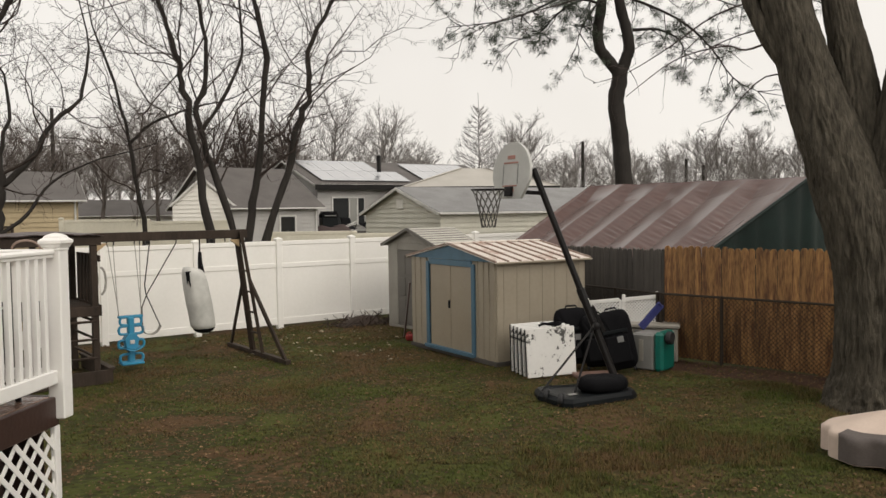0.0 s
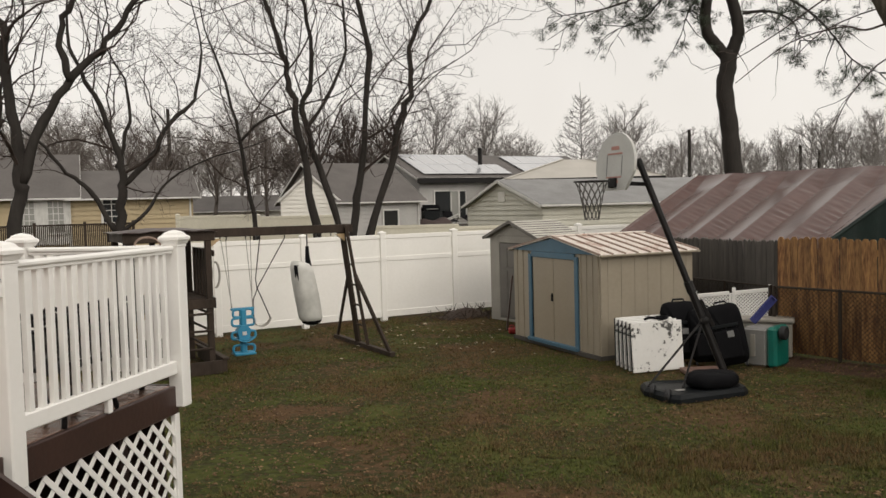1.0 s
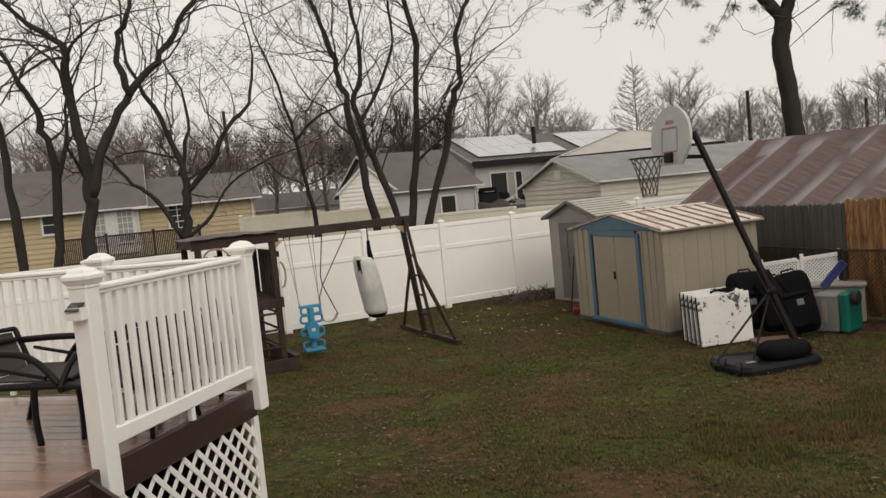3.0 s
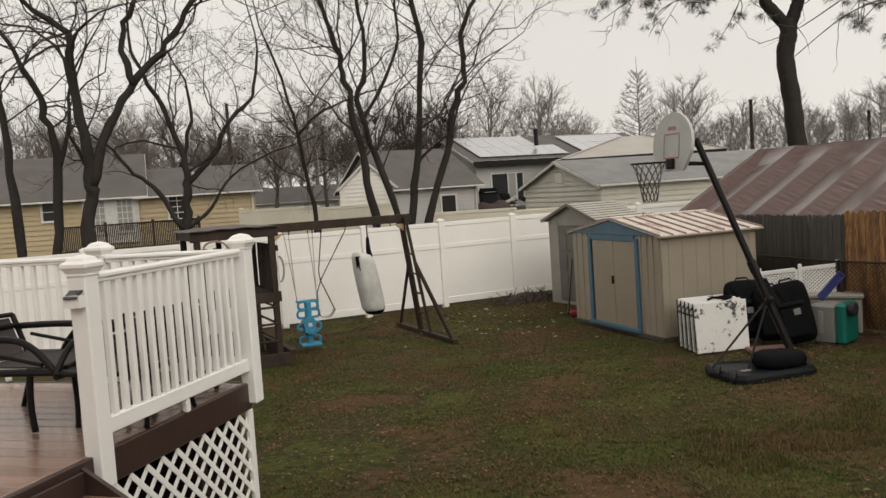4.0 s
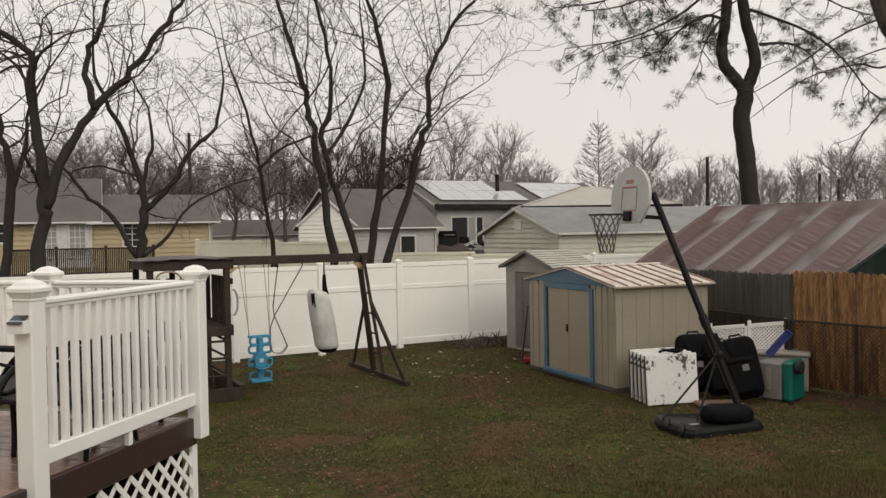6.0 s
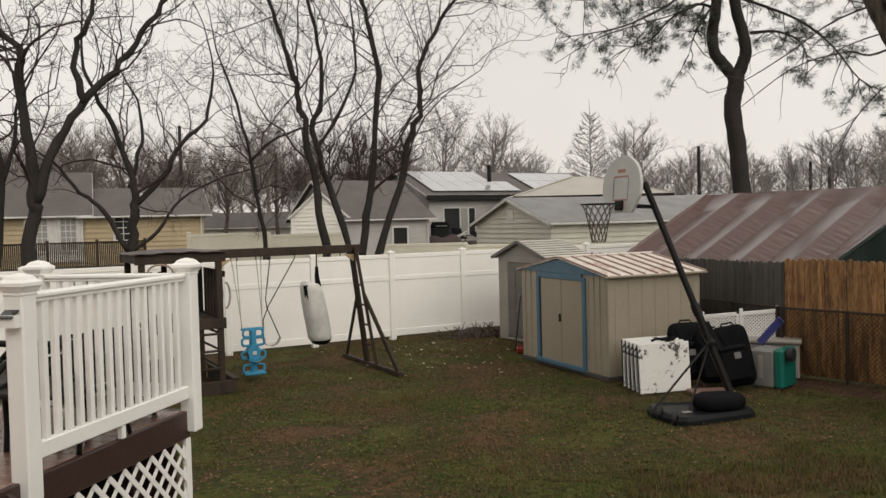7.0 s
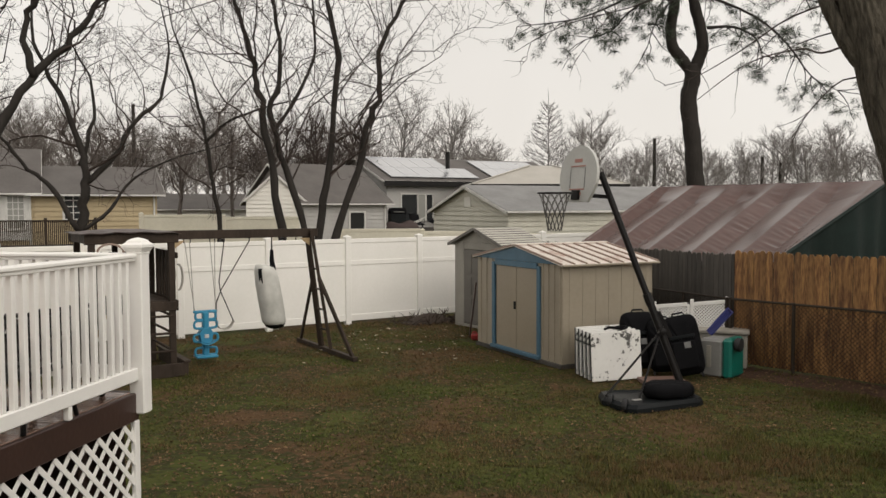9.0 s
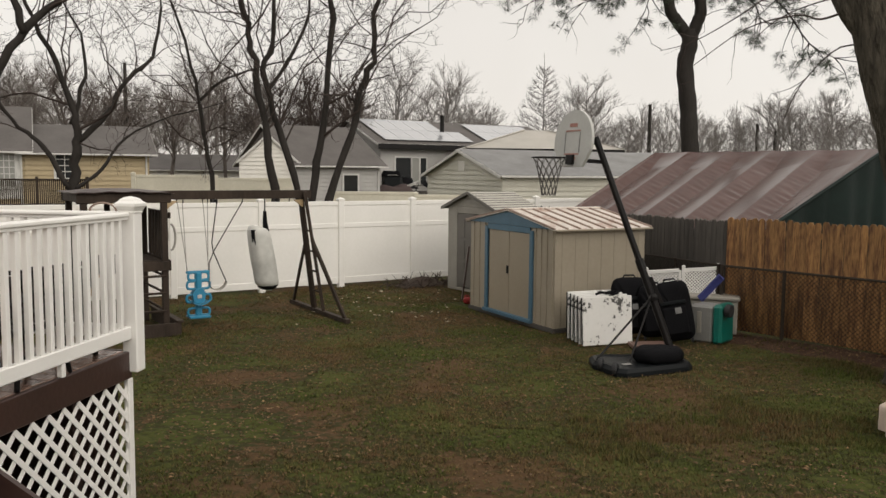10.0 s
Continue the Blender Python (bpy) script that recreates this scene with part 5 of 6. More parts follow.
def play_tower():
    """A square tower; local x runs towards the swing beam, local y away from the camera."""
    t = thing("play_tower", PLAY, "dark wet wooden play tower with ladder and sand box", "playset")
    W, V = 1.3, 1.12
    for x in (-V, 0):
        for y in (0, W):
            part("corner_post", Geo().box(x - 0.045, x + 0.045, y - 0.045, y + 0.045, 0, 2.12), M_PLAYWOOD, t)
    for x in (-V * 0.5,):
        part("post", Geo().box(x - 0.04, x + 0.04, W - 0.04, W + 0.04, 0, 2.1), M_PLAYWOOD, t)
    for y in (-0.06, W + 0.03):
        part("top_beam", Geo().box(-V - 0.1, 0.1, y, y + 0.035, 1.98, 2.12), M_PLAYWOOD, t)
    for x in (-V - 0.085, 0.05):
        part("top_beam", Geo().box(x, x + 0.035, -0.02, W + 0.02, 1.99, 2.13), M_PLAYWOOD, t)
    for k in range(9):
        y = 0.02 + k * (W - 0.04) / 9
        part("floor_board", Geo().box(-V, 0, y, y + 0.13, 1.08, 1.11), M_PLAYWOOD, t)
    for y in (-0.07, W + 0.05):
        part("joist", Geo().box(-V - 0.05, 0.05, y, y + 0.03, 0.96, 1.1), M_PLAYWOOD, t)
    part("joist", Geo().box(0.048, 0.08, -0.07, W + 0.08, 0.96, 1.12), M_PLAYWOOD, t)
    for k in range(6):
        y = 0.08 + k * 0.2
        part("wall_slat", Geo().box(0.05, 0.07, y, y + 0.13, 1.12, 1.85), M_PLAYWOOD, t)
    part("wall_rail", Geo().box(0.071, 0.1, 0.0, W, 1.74, 1.83), M_PLAYWOOD, t)
    for k in range(5):
        x = -V + 0.04 + k * 0.22
        part("wall_slat", Geo().box(x, x + 0.13, W + 0.085, W + 0.105, 1.1, 1.8), M_PLAYWOOD, t)
    for z in (0.35, 0.62, 0.88):
        part("ladder_rung", Geo().tube([(0, 0.04, z), (0, W - 0.04, z)], 0.02, 6), M_PLAYWOOD, t)
        part("ladder_rung", Geo().tube([(-0.5, -0.04, z), (0, -0.04, z)], 0.02, 6), M_PLAYWOOD, t)
    part("ladder_side", Geo().box(-0.54, -0.47, -0.06, -0.01, 0, 1.08), M_PLAYWOOD, t)
    part("sand_box_side", Geo().box(-V - 0.2, 0.15, -0.3, -0.26, 0, 0.2), M_PLAYWOOD, t)
    part("sand_box_side", Geo().box(0.11, 0.15, -0.26, W + 0.1, 0, 0.2), M_PLAYWOOD, t)
    part("sand_box_seat", Geo().box(0.08, 0.18, -0.32, W + 0.1, 0.2, 0.235), M_PLAYWOOD, t)
    for y0 in (0.1, 0.55):
        loop = [(0.12 + 0.07 * math.sin(a), y0, 1.45 + 0.2 * math.cos(a)) for a in np.linspace(0, math.pi, 9)]
        part("grab_handle", Geo().tube(loop, 0.016, 6), M_ROPE, t, "pale grab handle")
    part("slide", Geo().sheet(lambda u, v: (-W * 0.7 + 0.42 * u, W + 0.1 + 1.9 * v, 1.1 - 1.02 * v + 0.12 * (2 * u - 1) ** 4), 10, 12, 0.02), M_YELLOW, t, "orange-yellow plastic slide", True)
    return t


play_tower()
solo("tower_cover", Geo().sheet(lambda u, v: (-1.27 + 1.4 * u, -0.12 + 1.55 * v, 2.12 + 0.05 * math.sin(math.pi * u) * (0.4 + 0.6 * math.sin(math.pi * v)) + 0.006 * math.sin(u * 23 + v * 9)), 30, 20, 0.012),
     M_FASCIA, PLAY @ pose(0, 0, 0.012), "dark brown tarp sagging over the play tower", "tarp", smooth=True)
solo("hoop_toy", Geo().tube([(0.16 * math.cos(a), 0, 0.09 + 0.09 * math.sin(a)) for a in np.linspace(0.0, math.pi, 12)], 0.012, 6), M_RUST, DECK @ pose(-0.2, 0, 2.132) @ Matrix.Diagonal((0.62, 0.62, 0.62, 1)), "thin brown bent hoop standing on the deck rail", "toy")

BEAM_A, BEAM_B = Vector((-4.951, 13.444, 2.07)), Vector((-2.8, 14.673, 2.07))
SW = pose(BEAM_A.x, BEAM_A.y, 0, 0, 0, heading(*(BEAM_B - BEAM_A).xy))
SPAN = (BEAM_B - BEAM_A).length


def swing_frame():
    f = thing("swing_frame", SW, "dark wooden swing frame with ladder-legged end", "playset")
    part("beam", Geo().box(-0.0, SPAN + 0.12, -0.05, 0.05, 2.005, 2.145), M_PLAYWOOD, f)
    for x in (0.2, SPAN - 0.02):
        s = 1 if x < 1 else -1
        part("bracket", Geo().prism([(x, 1.985), (x + s * 0.16, 1.985), (x, 1.86)], -0.03, 0.03), M_TAN_WOOD, f, "pale triangular brace")
    e = SPAN - 0.02
    foot = e + 0.3
    for y in (-0.2, 0.2):
        part("ladder_leg", Geo().bar((foot, y * 1.05, 0.0), (e, y * 0.5, 2.12), 0.1, 0.055), M_PLAYWOOD, f)
    for z in (0.4, 0.75, 1.1, 1.45):
        x = foot + (e - foot) * z / 2.12
        h = 0.2 * (1.05 + (0.5 - 1.05) * z / 2.12)
        part("rung", Geo().tube([(x, -h, z), (x, h, z)], 0.019, 6), M_PLAYWOOD, f)
    for y in (-1.1, 1.22):
        z = 1.3
        x = foot + (e - foot) * z / 2.12
        part("brace_leg", Geo().bar((foot, y, 0.03), (x, 0.2 * (1 if y > 0 else -1) * 0.68, z), 0.04, 0.07), M_PLAYWOOD, f)
    part("ground_beam", Geo().box(foot - 0.045, foot + 0.045, -1.18, 1.3, 0.0, 0.075), M_PLAYWOOD, f)
    for x in (0.35, 0.45, 0.76, 0.84, 0.99, 1.41, 1.79, 2.22):
        part("hook", Geo().tube([(x, 0, 2.01), (x, 0, 1.95)], 0.01, 5), M_BLACK, f)
    for x in (0.96, 1.98):
        part("hanger_plate", Geo().box(x - 0.03, x + 0.03, -0.055, 0.055, 1.95, 2.0), M_BLACK, f)
    return f


swing_frame()


def glider():
    """A back-to-back two-seat plastic swing on two ropes."""
    g = thing("glider_swing", SW @ pose(0.665, 0, 0), "blue plastic two-seat glider swing on ropes", "swing")
    part("spine", Geo().box(-0.05, 0.05, -0.06, 0.06, 0.24, 0.84, 0.025), M_BLUE_PL, g)
    part("middle", Geo().prism([(-0.05, 0.58), (-0.11, 0.5), (-0.07, 0.32), (0.07, 0.32), (0.11, 0.5), (0.05, 0.58)], -0.075, 0.075), M_BLUE_PL, g)
    for y in (-0.16, 0.16):
        part("seat", Geo().sheet(lambda u, v, y=y: (-0.13 + 0.26 * u, y * 1.1 * v, 0.33 + 0.05 * (2 * u - 1) ** 2 + 0.02 * v), 10, 8, 0.03), M_BLUE_PL, g, "moulded blue seat", True)
    part("top_bar", Geo().box(-0.19, 0.19, -0.035, 0.035, 0.82, 0.86, 0.015), M_BLUE_PL, g)
    part("foot_rest", Geo().box(-0.17, 0.17, -0.13, 0.13, 0.1, 0.14, 0.015), M_BLUE_PL, g)
    for z, w in ((0.775, 0.16), (0.635, 0.18), (0.42, 0.19), (0.2, 0.17)):
        for s in (-1, 1):
            loop = smooth_line([(s * 0.03, -0.02, z + 0.06), (s * (w - 0.03), -0.02, z + 0.055), (s * w, -0.02, z + 0.02), (s * w, -0.02, z - 0.03), (s * (w - 0.03), -0.02, z - 0.06), (s * 0.03, -0.02, z - 0.065)], 3)
            part("hand_grip", Geo().tube(loop, 0.021, 6), M_BLUE_PL, g, "", True)
    part("stem", Geo().box(-0.05, 0.05, -0.05, 0.05, 0.12, 0.3, 0.02), M_BLUE_PL, g)
    part("badge", Geo().box(-0.035, 0.035, -0.09, -0.07, 0.42, 0.48, 0.01), M_TRIM, g, "pale round badge")
    for s in (-1, 1):
        for y in (-0.05, 0.05):
            part("rope", Geo().tube([(s * 0.17, y * 0.4, 0.84), (s * 0.2 - 0.065 + y, y, 1.96)], 0.006, 5), M_ROPE, g)
    return g


glider()


def twisted_swing():
    """A strap swing whose chains are crossed, so that the seat hangs askew."""
    s = thing("strap_swing", SW @ pose(1.12, 0, 0), "strap swing hanging askew on crossed dark chains", "swing")
    part("chain", Geo().tube([(-0.13, 0, 1.96), (-0.22, 0.01, 1.31), (-0.2, 0.015, 1.16), (0.01, 0.02, 0.65)], 0.009, 6), M_CHAIN, s)
    part("chain", Geo().tube([(0.29, 0, 1.96), (-0.19, -0.01, 1.18), (-0.28, -0.02, 0.97), (-0.28, -0.02, 0.71)], 0.009, 6), M_CHAIN, s)
    c = [(-0.285, -0.02, 0.72), (-0.27, 0, 0.62), (-0.22, 0, 0.555), (-0.12, 0.01, 0.54), (-0.04, 0.02, 0.58), (0.01, 0.02, 0.66)]
    seat = Geo()
    pts = smooth_line(c, 4)
    seat.add([(p.x, p.y - 0.06, p.z) for p in pts] + [(p.x, p.y + 0.06, p.z) for p in pts] + [(p.x, p.y - 0.06, p.z - 0.012) for p in pts] + [(p.x, p.y + 0.06, p.z - 0.012) for p in pts],
             [f for i in range(len(pts) - 1) for n in (len(pts),) for f in ((i, i + 1, n + i + 1, n + i), (2 * n + i, 3 * n + i, 3 * n + i + 1, 2 * n + i + 1), (i, 2 * n + i, 2 * n + i + 1, i + 1), (n + i, n + i + 1, 3 * n + i + 1, 3 * n + i))])
    part("seat", seat, M_ROPE, s, "grey bent strap seat", True)
    return s


twisted_swing()


def punch_bag():
    b = thing("hanging_bag", SW @ pose(1.77, 0, 0), "grimy white cylindrical bag hanging from the beam", "bag")
    part("strap", Geo().tube([(0.02, 0, 1.98), (0.02, 0, 1.75)], 0.012, 6), M_CHAIN, b)
    part("collar", Geo().tube([(0.02, 0, 1.8), (0.02, 0, 1.62), (0.04, 0, 1.46)], [0.028, 0.04, 0.055], 8), M_NYLON, b, "black strap sleeve")
    g = Geo()
    n, rows = 28, 22
    pts = []
    for k in range(rows + 1):
        f = k / rows
        r = 0.178 * (0.9 + 0.22 * min(1, f * 14)) * (1 - 0.5 * max(0, f - 0.93) / 0.07) * (0.93 + 0.1 * math.sin(f * 2.6))
        for j in range(n):
            a = 2 * math.pi * j / n
            q = r * (1 + 0.05 * math.sin(a * 9 + 2) * (1 - f) ** 2 + 0.025 * noise.noise((math.cos(a) * 2, math.sin(a) * 2, f * 5)))
            pts.append((0.16 * f - 0.1 + q * math.cos(a), q * math.sin(a), 1.52 - 1.02 * f + (0.05 * math.cos(a + 2.6) * (1 - f) if k < 4 else 0)))
    g.add(pts, [(k * n + j, k * n + (j + 1) % n, (k + 1) * n + (j + 1) % n, (k + 1) * n + j) for k in range(rows) for j in range(n)] + [tuple(range(n))[::-1], tuple(range(rows * n, rows * n + n))])
    part("body", g, M_BAG, b, "", True)
    part("tear", Geo().sheet(lambda u, v: (-0.27 + 0.1 * u + 0.02 * v, -0.14 - 0.02 * u, 1.5 - 0.3 * v * (0.45 + 0.4 * math.sin(2.2 + 5 * u) ** 2)), 4, 4, 0.006), M_NYLON, b, "black torn patch")
    part("bottom_cap", Geo().lathe([(0.01, 0.48), (0.1, 0.486), (0.15, 0.515), (0.172, 0.55), (0.176, 0.575), (0.16, 0.577)], 20, pose(0.055, 0, 0)), M_NYLON, b, "dark worn bottom end", True)
    part("bottom_tab", Geo().box(0.02, 0.12, -0.05, 0.03, 0.46, 0.5, 0.015), M_TRIM, b, "white rag end")
    return b


punch_bag()


# ---- basketball hoop on a wheeled base ----
def hoop():
    h = thing("basketball_hoop", pose(2.05, 10.85, 0, 0, 0, 4), "portable basketball hoop leaning over on a black base", "basketball hoop")
    inv = pose(2.05, 10.85, 0, 0, 0, 4).inverted()
    def L(*p):
        return inv @ Vector(p)
    base = Geo()
    ring = [(-0.64, 0.2), (-0.68, -0.1), (-0.5, -0.58), (-0.4, -0.63), (0.5, -0.33), (0.58, -0.24), (0.58, 0.16), (0.5, 0.24), (-0.5, 0.28)]
    n = len(ring)
    v = [(x, y, 0.0) for x, y in ring] + [(x, y, 0.055) for x, y in ring] + [(x * 0.94, y * 0.94, 0.1) for x, y in ring] + [(x * 0.86, y * 0.86, 0.105) for x, y in ring] + [(x * 0.8, y * 0.8, 0.085) for x, y in ring]
    f = [tuple(range(n))[::-1]] + [(k * n + i, k * n + (i + 1) % n, (k + 1) * n + (i + 1) % n, (k + 1) * n + i) for k in range(4) for i in range(n)] + [tuple(range(4 * n, 5 * n))]
    part("base", base.add(v, f), M_BLACK_PL, h, "black plastic water-filled base")
    for x, y in ((-0.6, -0.2), (-0.5, -0.48)):
        part("wheel", Geo().lathe([(0.02, -0.03), (0.07, -0.03), (0.08, -0.015), (0.08, 0.015), (0.07, 0.03), (0.02, 0.03)], 14, pose(x, y, 0.08, 90, 0, 60)), M_RUBBER, h)
    p0, p1 = L(2.52, 11.05, 0.09), L(1.5, 11.42, 2.95)
    mid = p0.lerp(p1, 0.42)
    part("pole", Geo().tube([p0, mid], 0.05, 12), M_BLACK, h, "black steel pole")
    part("pole", Geo().tube([mid - (p1 - p0) * 0.02, p1], 0.043, 12), M_BLACK, h)
    part("pole_clamp", Geo().tube([mid - (p1 - p0) * 0.03, mid + (p1 - p0) * 0.02], 0.06, 10), M_BLACK, h)
    for q in ((1.42, 10.66, 0.12), (1.82, 10.56, 0.12)):
        part("strut", Geo().tube([L(*q), p0.lerp(p1, 0.27)], 0.014, 8), M_BLACK, h)
    part("knob", Geo().lathe([(0.01, -0.04), (0.05, -0.03), (0.05, 0.03), (0.01, 0.04)], 10, Matrix.Translation(p0.lerp(p1, 0.27)) @ pose(0, -0.06, 0, 90)), M_BLACK, h)
    part("handle", Geo().bar(p0.lerp(p1, 0.24) + Vector((0.1, 0, 0)), p0.lerp(p1, 0.36) + Vector((0.06, -0.03, 0)), 0.03, 0.05), M_BLACK, h)
    # board: facing the lawn, local x along it
    bm = inv @ pose(1.2, 11.5, 2.555, 0, 0, heading(0.4, -0.92)) @ pose(0, 0, 0, -5)
    outline = [(-0.26, 0.0), (0.26, 0.0), (0.34, 0.1)]
    outline += [(0.44 * math.cos(a), 0.34 + 0.42 * math.sin(a)) for a in np.linspace(-0.25, math.pi + 0.25, 22)] + [(-0.34, 0.1)]
    board = part("backboard", Geo().prism(outline, -0.02, 0.02, bm), M_BOARD, h, "weathered pale fan-shaped backboard")
    for a, b in (((-0.17, 0.17), (0.17, 0.17)), ((-0.17, 0.48), (0.17, 0.48))):
        part("target_line", Geo().bar(bm @ Vector((a[0], -0.024, a[1])), bm @ Vector((b[0], -0.024, b[1])), 0.006, 0.02, 0.001), M_BOARD_RED, board, "faded red target bar")
    for x in (-0.17, 0.17):
        part("target_line", Geo().bar(bm @ Vector((x, -0.024, 0.19)), bm @ Vector((x, -0.024, 0.46)), 0.012, 0.006, 0.001), M_LOGO, board)
    part("printed_mark", Geo().box(-0.09, 0.09, -0.026, -0.021, 0.53, 0.58, 0.002, bm), M_BOARD_RED, board, "faded red printed mark")
    part("printed_mark", Geo().box(-0.1, 0.1, -0.026, -0.021, 0.09, 0.13, 0.002, bm), M_BOARD_RED, board)
    part("bracket", Geo().box(-0.08, 0.08, -0.06, 0.05, 0.03, 0.16, 0.01, bm), M_BLACK, h)
    for dx in (-0.09, 0.09):
        part("arm", Geo().bar(bm @ Vector((dx, 0.03, 0.1)), p0.lerp(p1, 0.885) + Vector((0, dx * 0.4, 0)), 0.03, 0.05), M_BLACK, h)
    part("arm", Geo().bar(bm @ Vector((0, 0.03, 0.36)), p0.lerp(p1, 0.97), 0.03, 0.04), M_BLACK, h)
    c = bm @ Vector((0, -0.36, 0.09))
    up = Vector((0, 0, 1))
    circle = [c + Vector((0.225 * math.cos(a), 0.225 * math.sin(a), 0)) for a in np.linspace(0, 2 * math.pi, 29)]
    part("rim", Geo().tube(circle, 0.011, 6, False), M_BLACK, h, "dark steel rim")
    net = Geo()
    for s in (1, -1):
        for k in range(12):
            line = []
            for j in range(9):
                fj = j / 8
                a = 2 * math.pi * k / 12 + s * fj * 1.5
                r = 0.22 - 0.13 * fj ** 0.6
                line.append(c + Vector((r * math.cos(a), r * math.sin(a), -0.5 * fj)))
            net.tube(line, 0.0055, 4, False)
    part("net", net, M_NET, h, "grimy cord net")
    return h


hoop()


def tyre(m, label):
    t = thing("tyre", m, label, "tyre")
    prof = []
    for a in np.linspace(-2.5, 2.5, 15):
        prof.append((0.21 + 0.1 * math.cos(a), 0.1 * math.sin(a) * (1.15 if abs(a) < 1.6 else 0.95)))
    body = part("tread", Geo().lathe(prof, 30), M_RUBBER, t, "", True)
    part("rim_disc", Geo().lathe([(0.02, -0.05), (0.15, -0.06), (0.15, 0.06), (0.02, 0.05)], 20), M_RUBBER, t)
    return t


solo("weight_bag", Geo().sheet(lambda u, v: (0.34 * math.cos(2 * math.pi * u) * math.sin(math.pi * v) ** 0.25, 0.24 * math.sin(2 * math.pi * u) * math.sin(math.pi * v) ** 0.25,
     0.1 - 0.095 * math.cos(math.pi * v) + 0.012 * math.sin(7 * u * 6.28) * math.sin(math.pi * v)), 36, 14), M_NYLON, pose(2.22, 10.72, 0.084, 0, 0, 8), "black weight bag lying on the hoop base", "bag", smooth=True)
solo("scrap", Geo().box(-0.06, 0.06, -0.03, 0.03, 0, 0.012), M_GREY_PL, pose(1.78, 10.55, 0.086, 0, 0, 20), "small pale wrapper on the hoop base", "litter")


# ---- things beside the shed ----
def table_panel(x, y, turn, tilt, dark):
    p = thing("folding_table", pose(x, y, 0.0, 0, 0, turn) @ pose(0, 0, 0.01, tilt), "dirty white folded table with dark rim, leaning by the shed", "table", "stack of folded tables")
    part("face", Geo().box(0, 0.8, -0.018, 0.012, 0, 0.7, 0.012), M_PANEL, p)
    part("rim", Geo().box(-0.004, 0.012, 0.0125, 0.036, 0.01, 0.69), M_BLACK_PL, p, "black edge strip")
    part("back_frame", Geo().box(0.03, 0.77, 0.0125, 0.03, 0.05, 0.65), M_BLACK_PL, p)
    return p


for k in range(5):
    table_panel(1.52 - 0.03 * k, 12.02 + 0.145 * k, 17 + 0.8 * k, -5 + 0.8 * k, k)
solo("strap_tangle", Geo().tube(smooth_line([(0, 0, 0.02), (0.12, 0.08, 0.03), (0.26, -0.02, 0.02), (0.36, 0.06, 0.035), (0.22, 0.14, 0.025)], 5), 0.02, 6), M_NYLON, pose(1.75, 12.28, 0.705, 0, 0, 10), "black strap lying on top of the panels", "strap")


def suitcase(x, y, turn, w, d, h, tilt=0.0, lean=0.0):
    s = thing("suitcase", pose(x, y, 0, 0, 0, turn) @ pose(0, 0, 0.0, tilt, lean), "black soft suitcase standing on its wheels in the wet", "suitcase", "suitcases")
    def shell(u, v):
        a = 2 * math.pi * u
        e = 0.4
        cx, cz = math.copysign(abs(math.cos(a)) ** e, math.cos(a)), math.copysign(abs(math.sin(a)) ** e, math.sin(a))
        k = math.sin(math.pi * v) ** 0.22
        return (w / 2 * cx * k, d * (v - 0.5) + 0.006 * math.sin(9 * a), h / 2 + 0.05 + h / 2 * cz * k)
    part("body", Geo().sheet(shell, 48, 14), M_NYLON, s, "", True)
    part("front_pocket", Geo().box(-w * 0.34, w * 0.34, -d / 2 - 0.035, -d / 2 + 0.04, 0.14, h * 0.62, 0.03), M_NYLON, s)
    part("zip_band", Geo().box(-w * 0.36, w * 0.36, -d / 2 - 0.02, -d / 2 + 0.03, h * 0.66, h * 0.72, 0.008), M_BLACK_PL, s)
    part("label", Geo().box(w * 0.02, w * 0.2, -d / 2 - 0.042, -d / 2 - 0.034, h * 0.5, h * 0.6, 0.003), M_LOGO, s, "pale luggage tag plate")
    part("handle", Geo().tube([(-0.09, 0, h + 0.04), (-0.07, 0, h + 0.08), (0.07, 0, h + 0.08), (0.09, 0, h + 0.04)], 0.014, 6), M_BLACK_PL, s)
    for sx in (-1, 1):
        part("wheel", Geo().lathe([(0.01, -0.015), (0.04, -0.015), (0.04, 0.015), (0.01, 0.015)], 12, pose(sx * w * 0.36, 0, 0.04, 0, 90)), M_RUBBER, s)
    return s


suitcase(2.4, 12.75, -8, 0.56, 0.32, 0.86, -6, -3)
suitcase(2.72, 12.5, -14, 0.46, 0.3, 0.78, -6, -6)
suitcase(3.0, 12.24, -16, 0.5, 0.28, 0.88, -10, -12)
solo("terracotta_slab", Geo().box(-0.3, 0.3, -0.16, 0.16, 0, 0.06, 0.01), mat("wet_red_brown_slab", (0.2, 0.12, 0.095), 0.5), pose(2.5, 12.0, 0, 0, 0, 5), "flat red-brown slab lying on the ground", "slab")


def tote():
    t = thing("storage_tote", pose(3.2, 12.5, 0, 0, 0, -44), "grey plastic tote with a teal end and black wheel", "storage box")
    part("body", Geo().box(0, 0.35, 0, 0.42, 0.0, 0.55, 0.03), M_GREY_PL, t)
    part("groove", Geo().box(0.12, 0.19, -0.012, 0.002, 0.14, 0.46, 0.01), M_BEIGE_PL, t)
    part("lid", Geo().box(0.352, 0.5, -0.02, 0.44, 0.0, 0.58, 0.04), M_TEAL, t, "teal moulded lid")
    part("wheel", Geo().lathe([(0.02, -0.04), (0.09, -0.04), (0.1, -0.02), (0.1, 0.02), (0.09, 0.04), (0.02, 0.04)], 18, pose(0.56, 0.1, 0.5, 0, 90)), M_RUBBER, t)
    return t


tote()


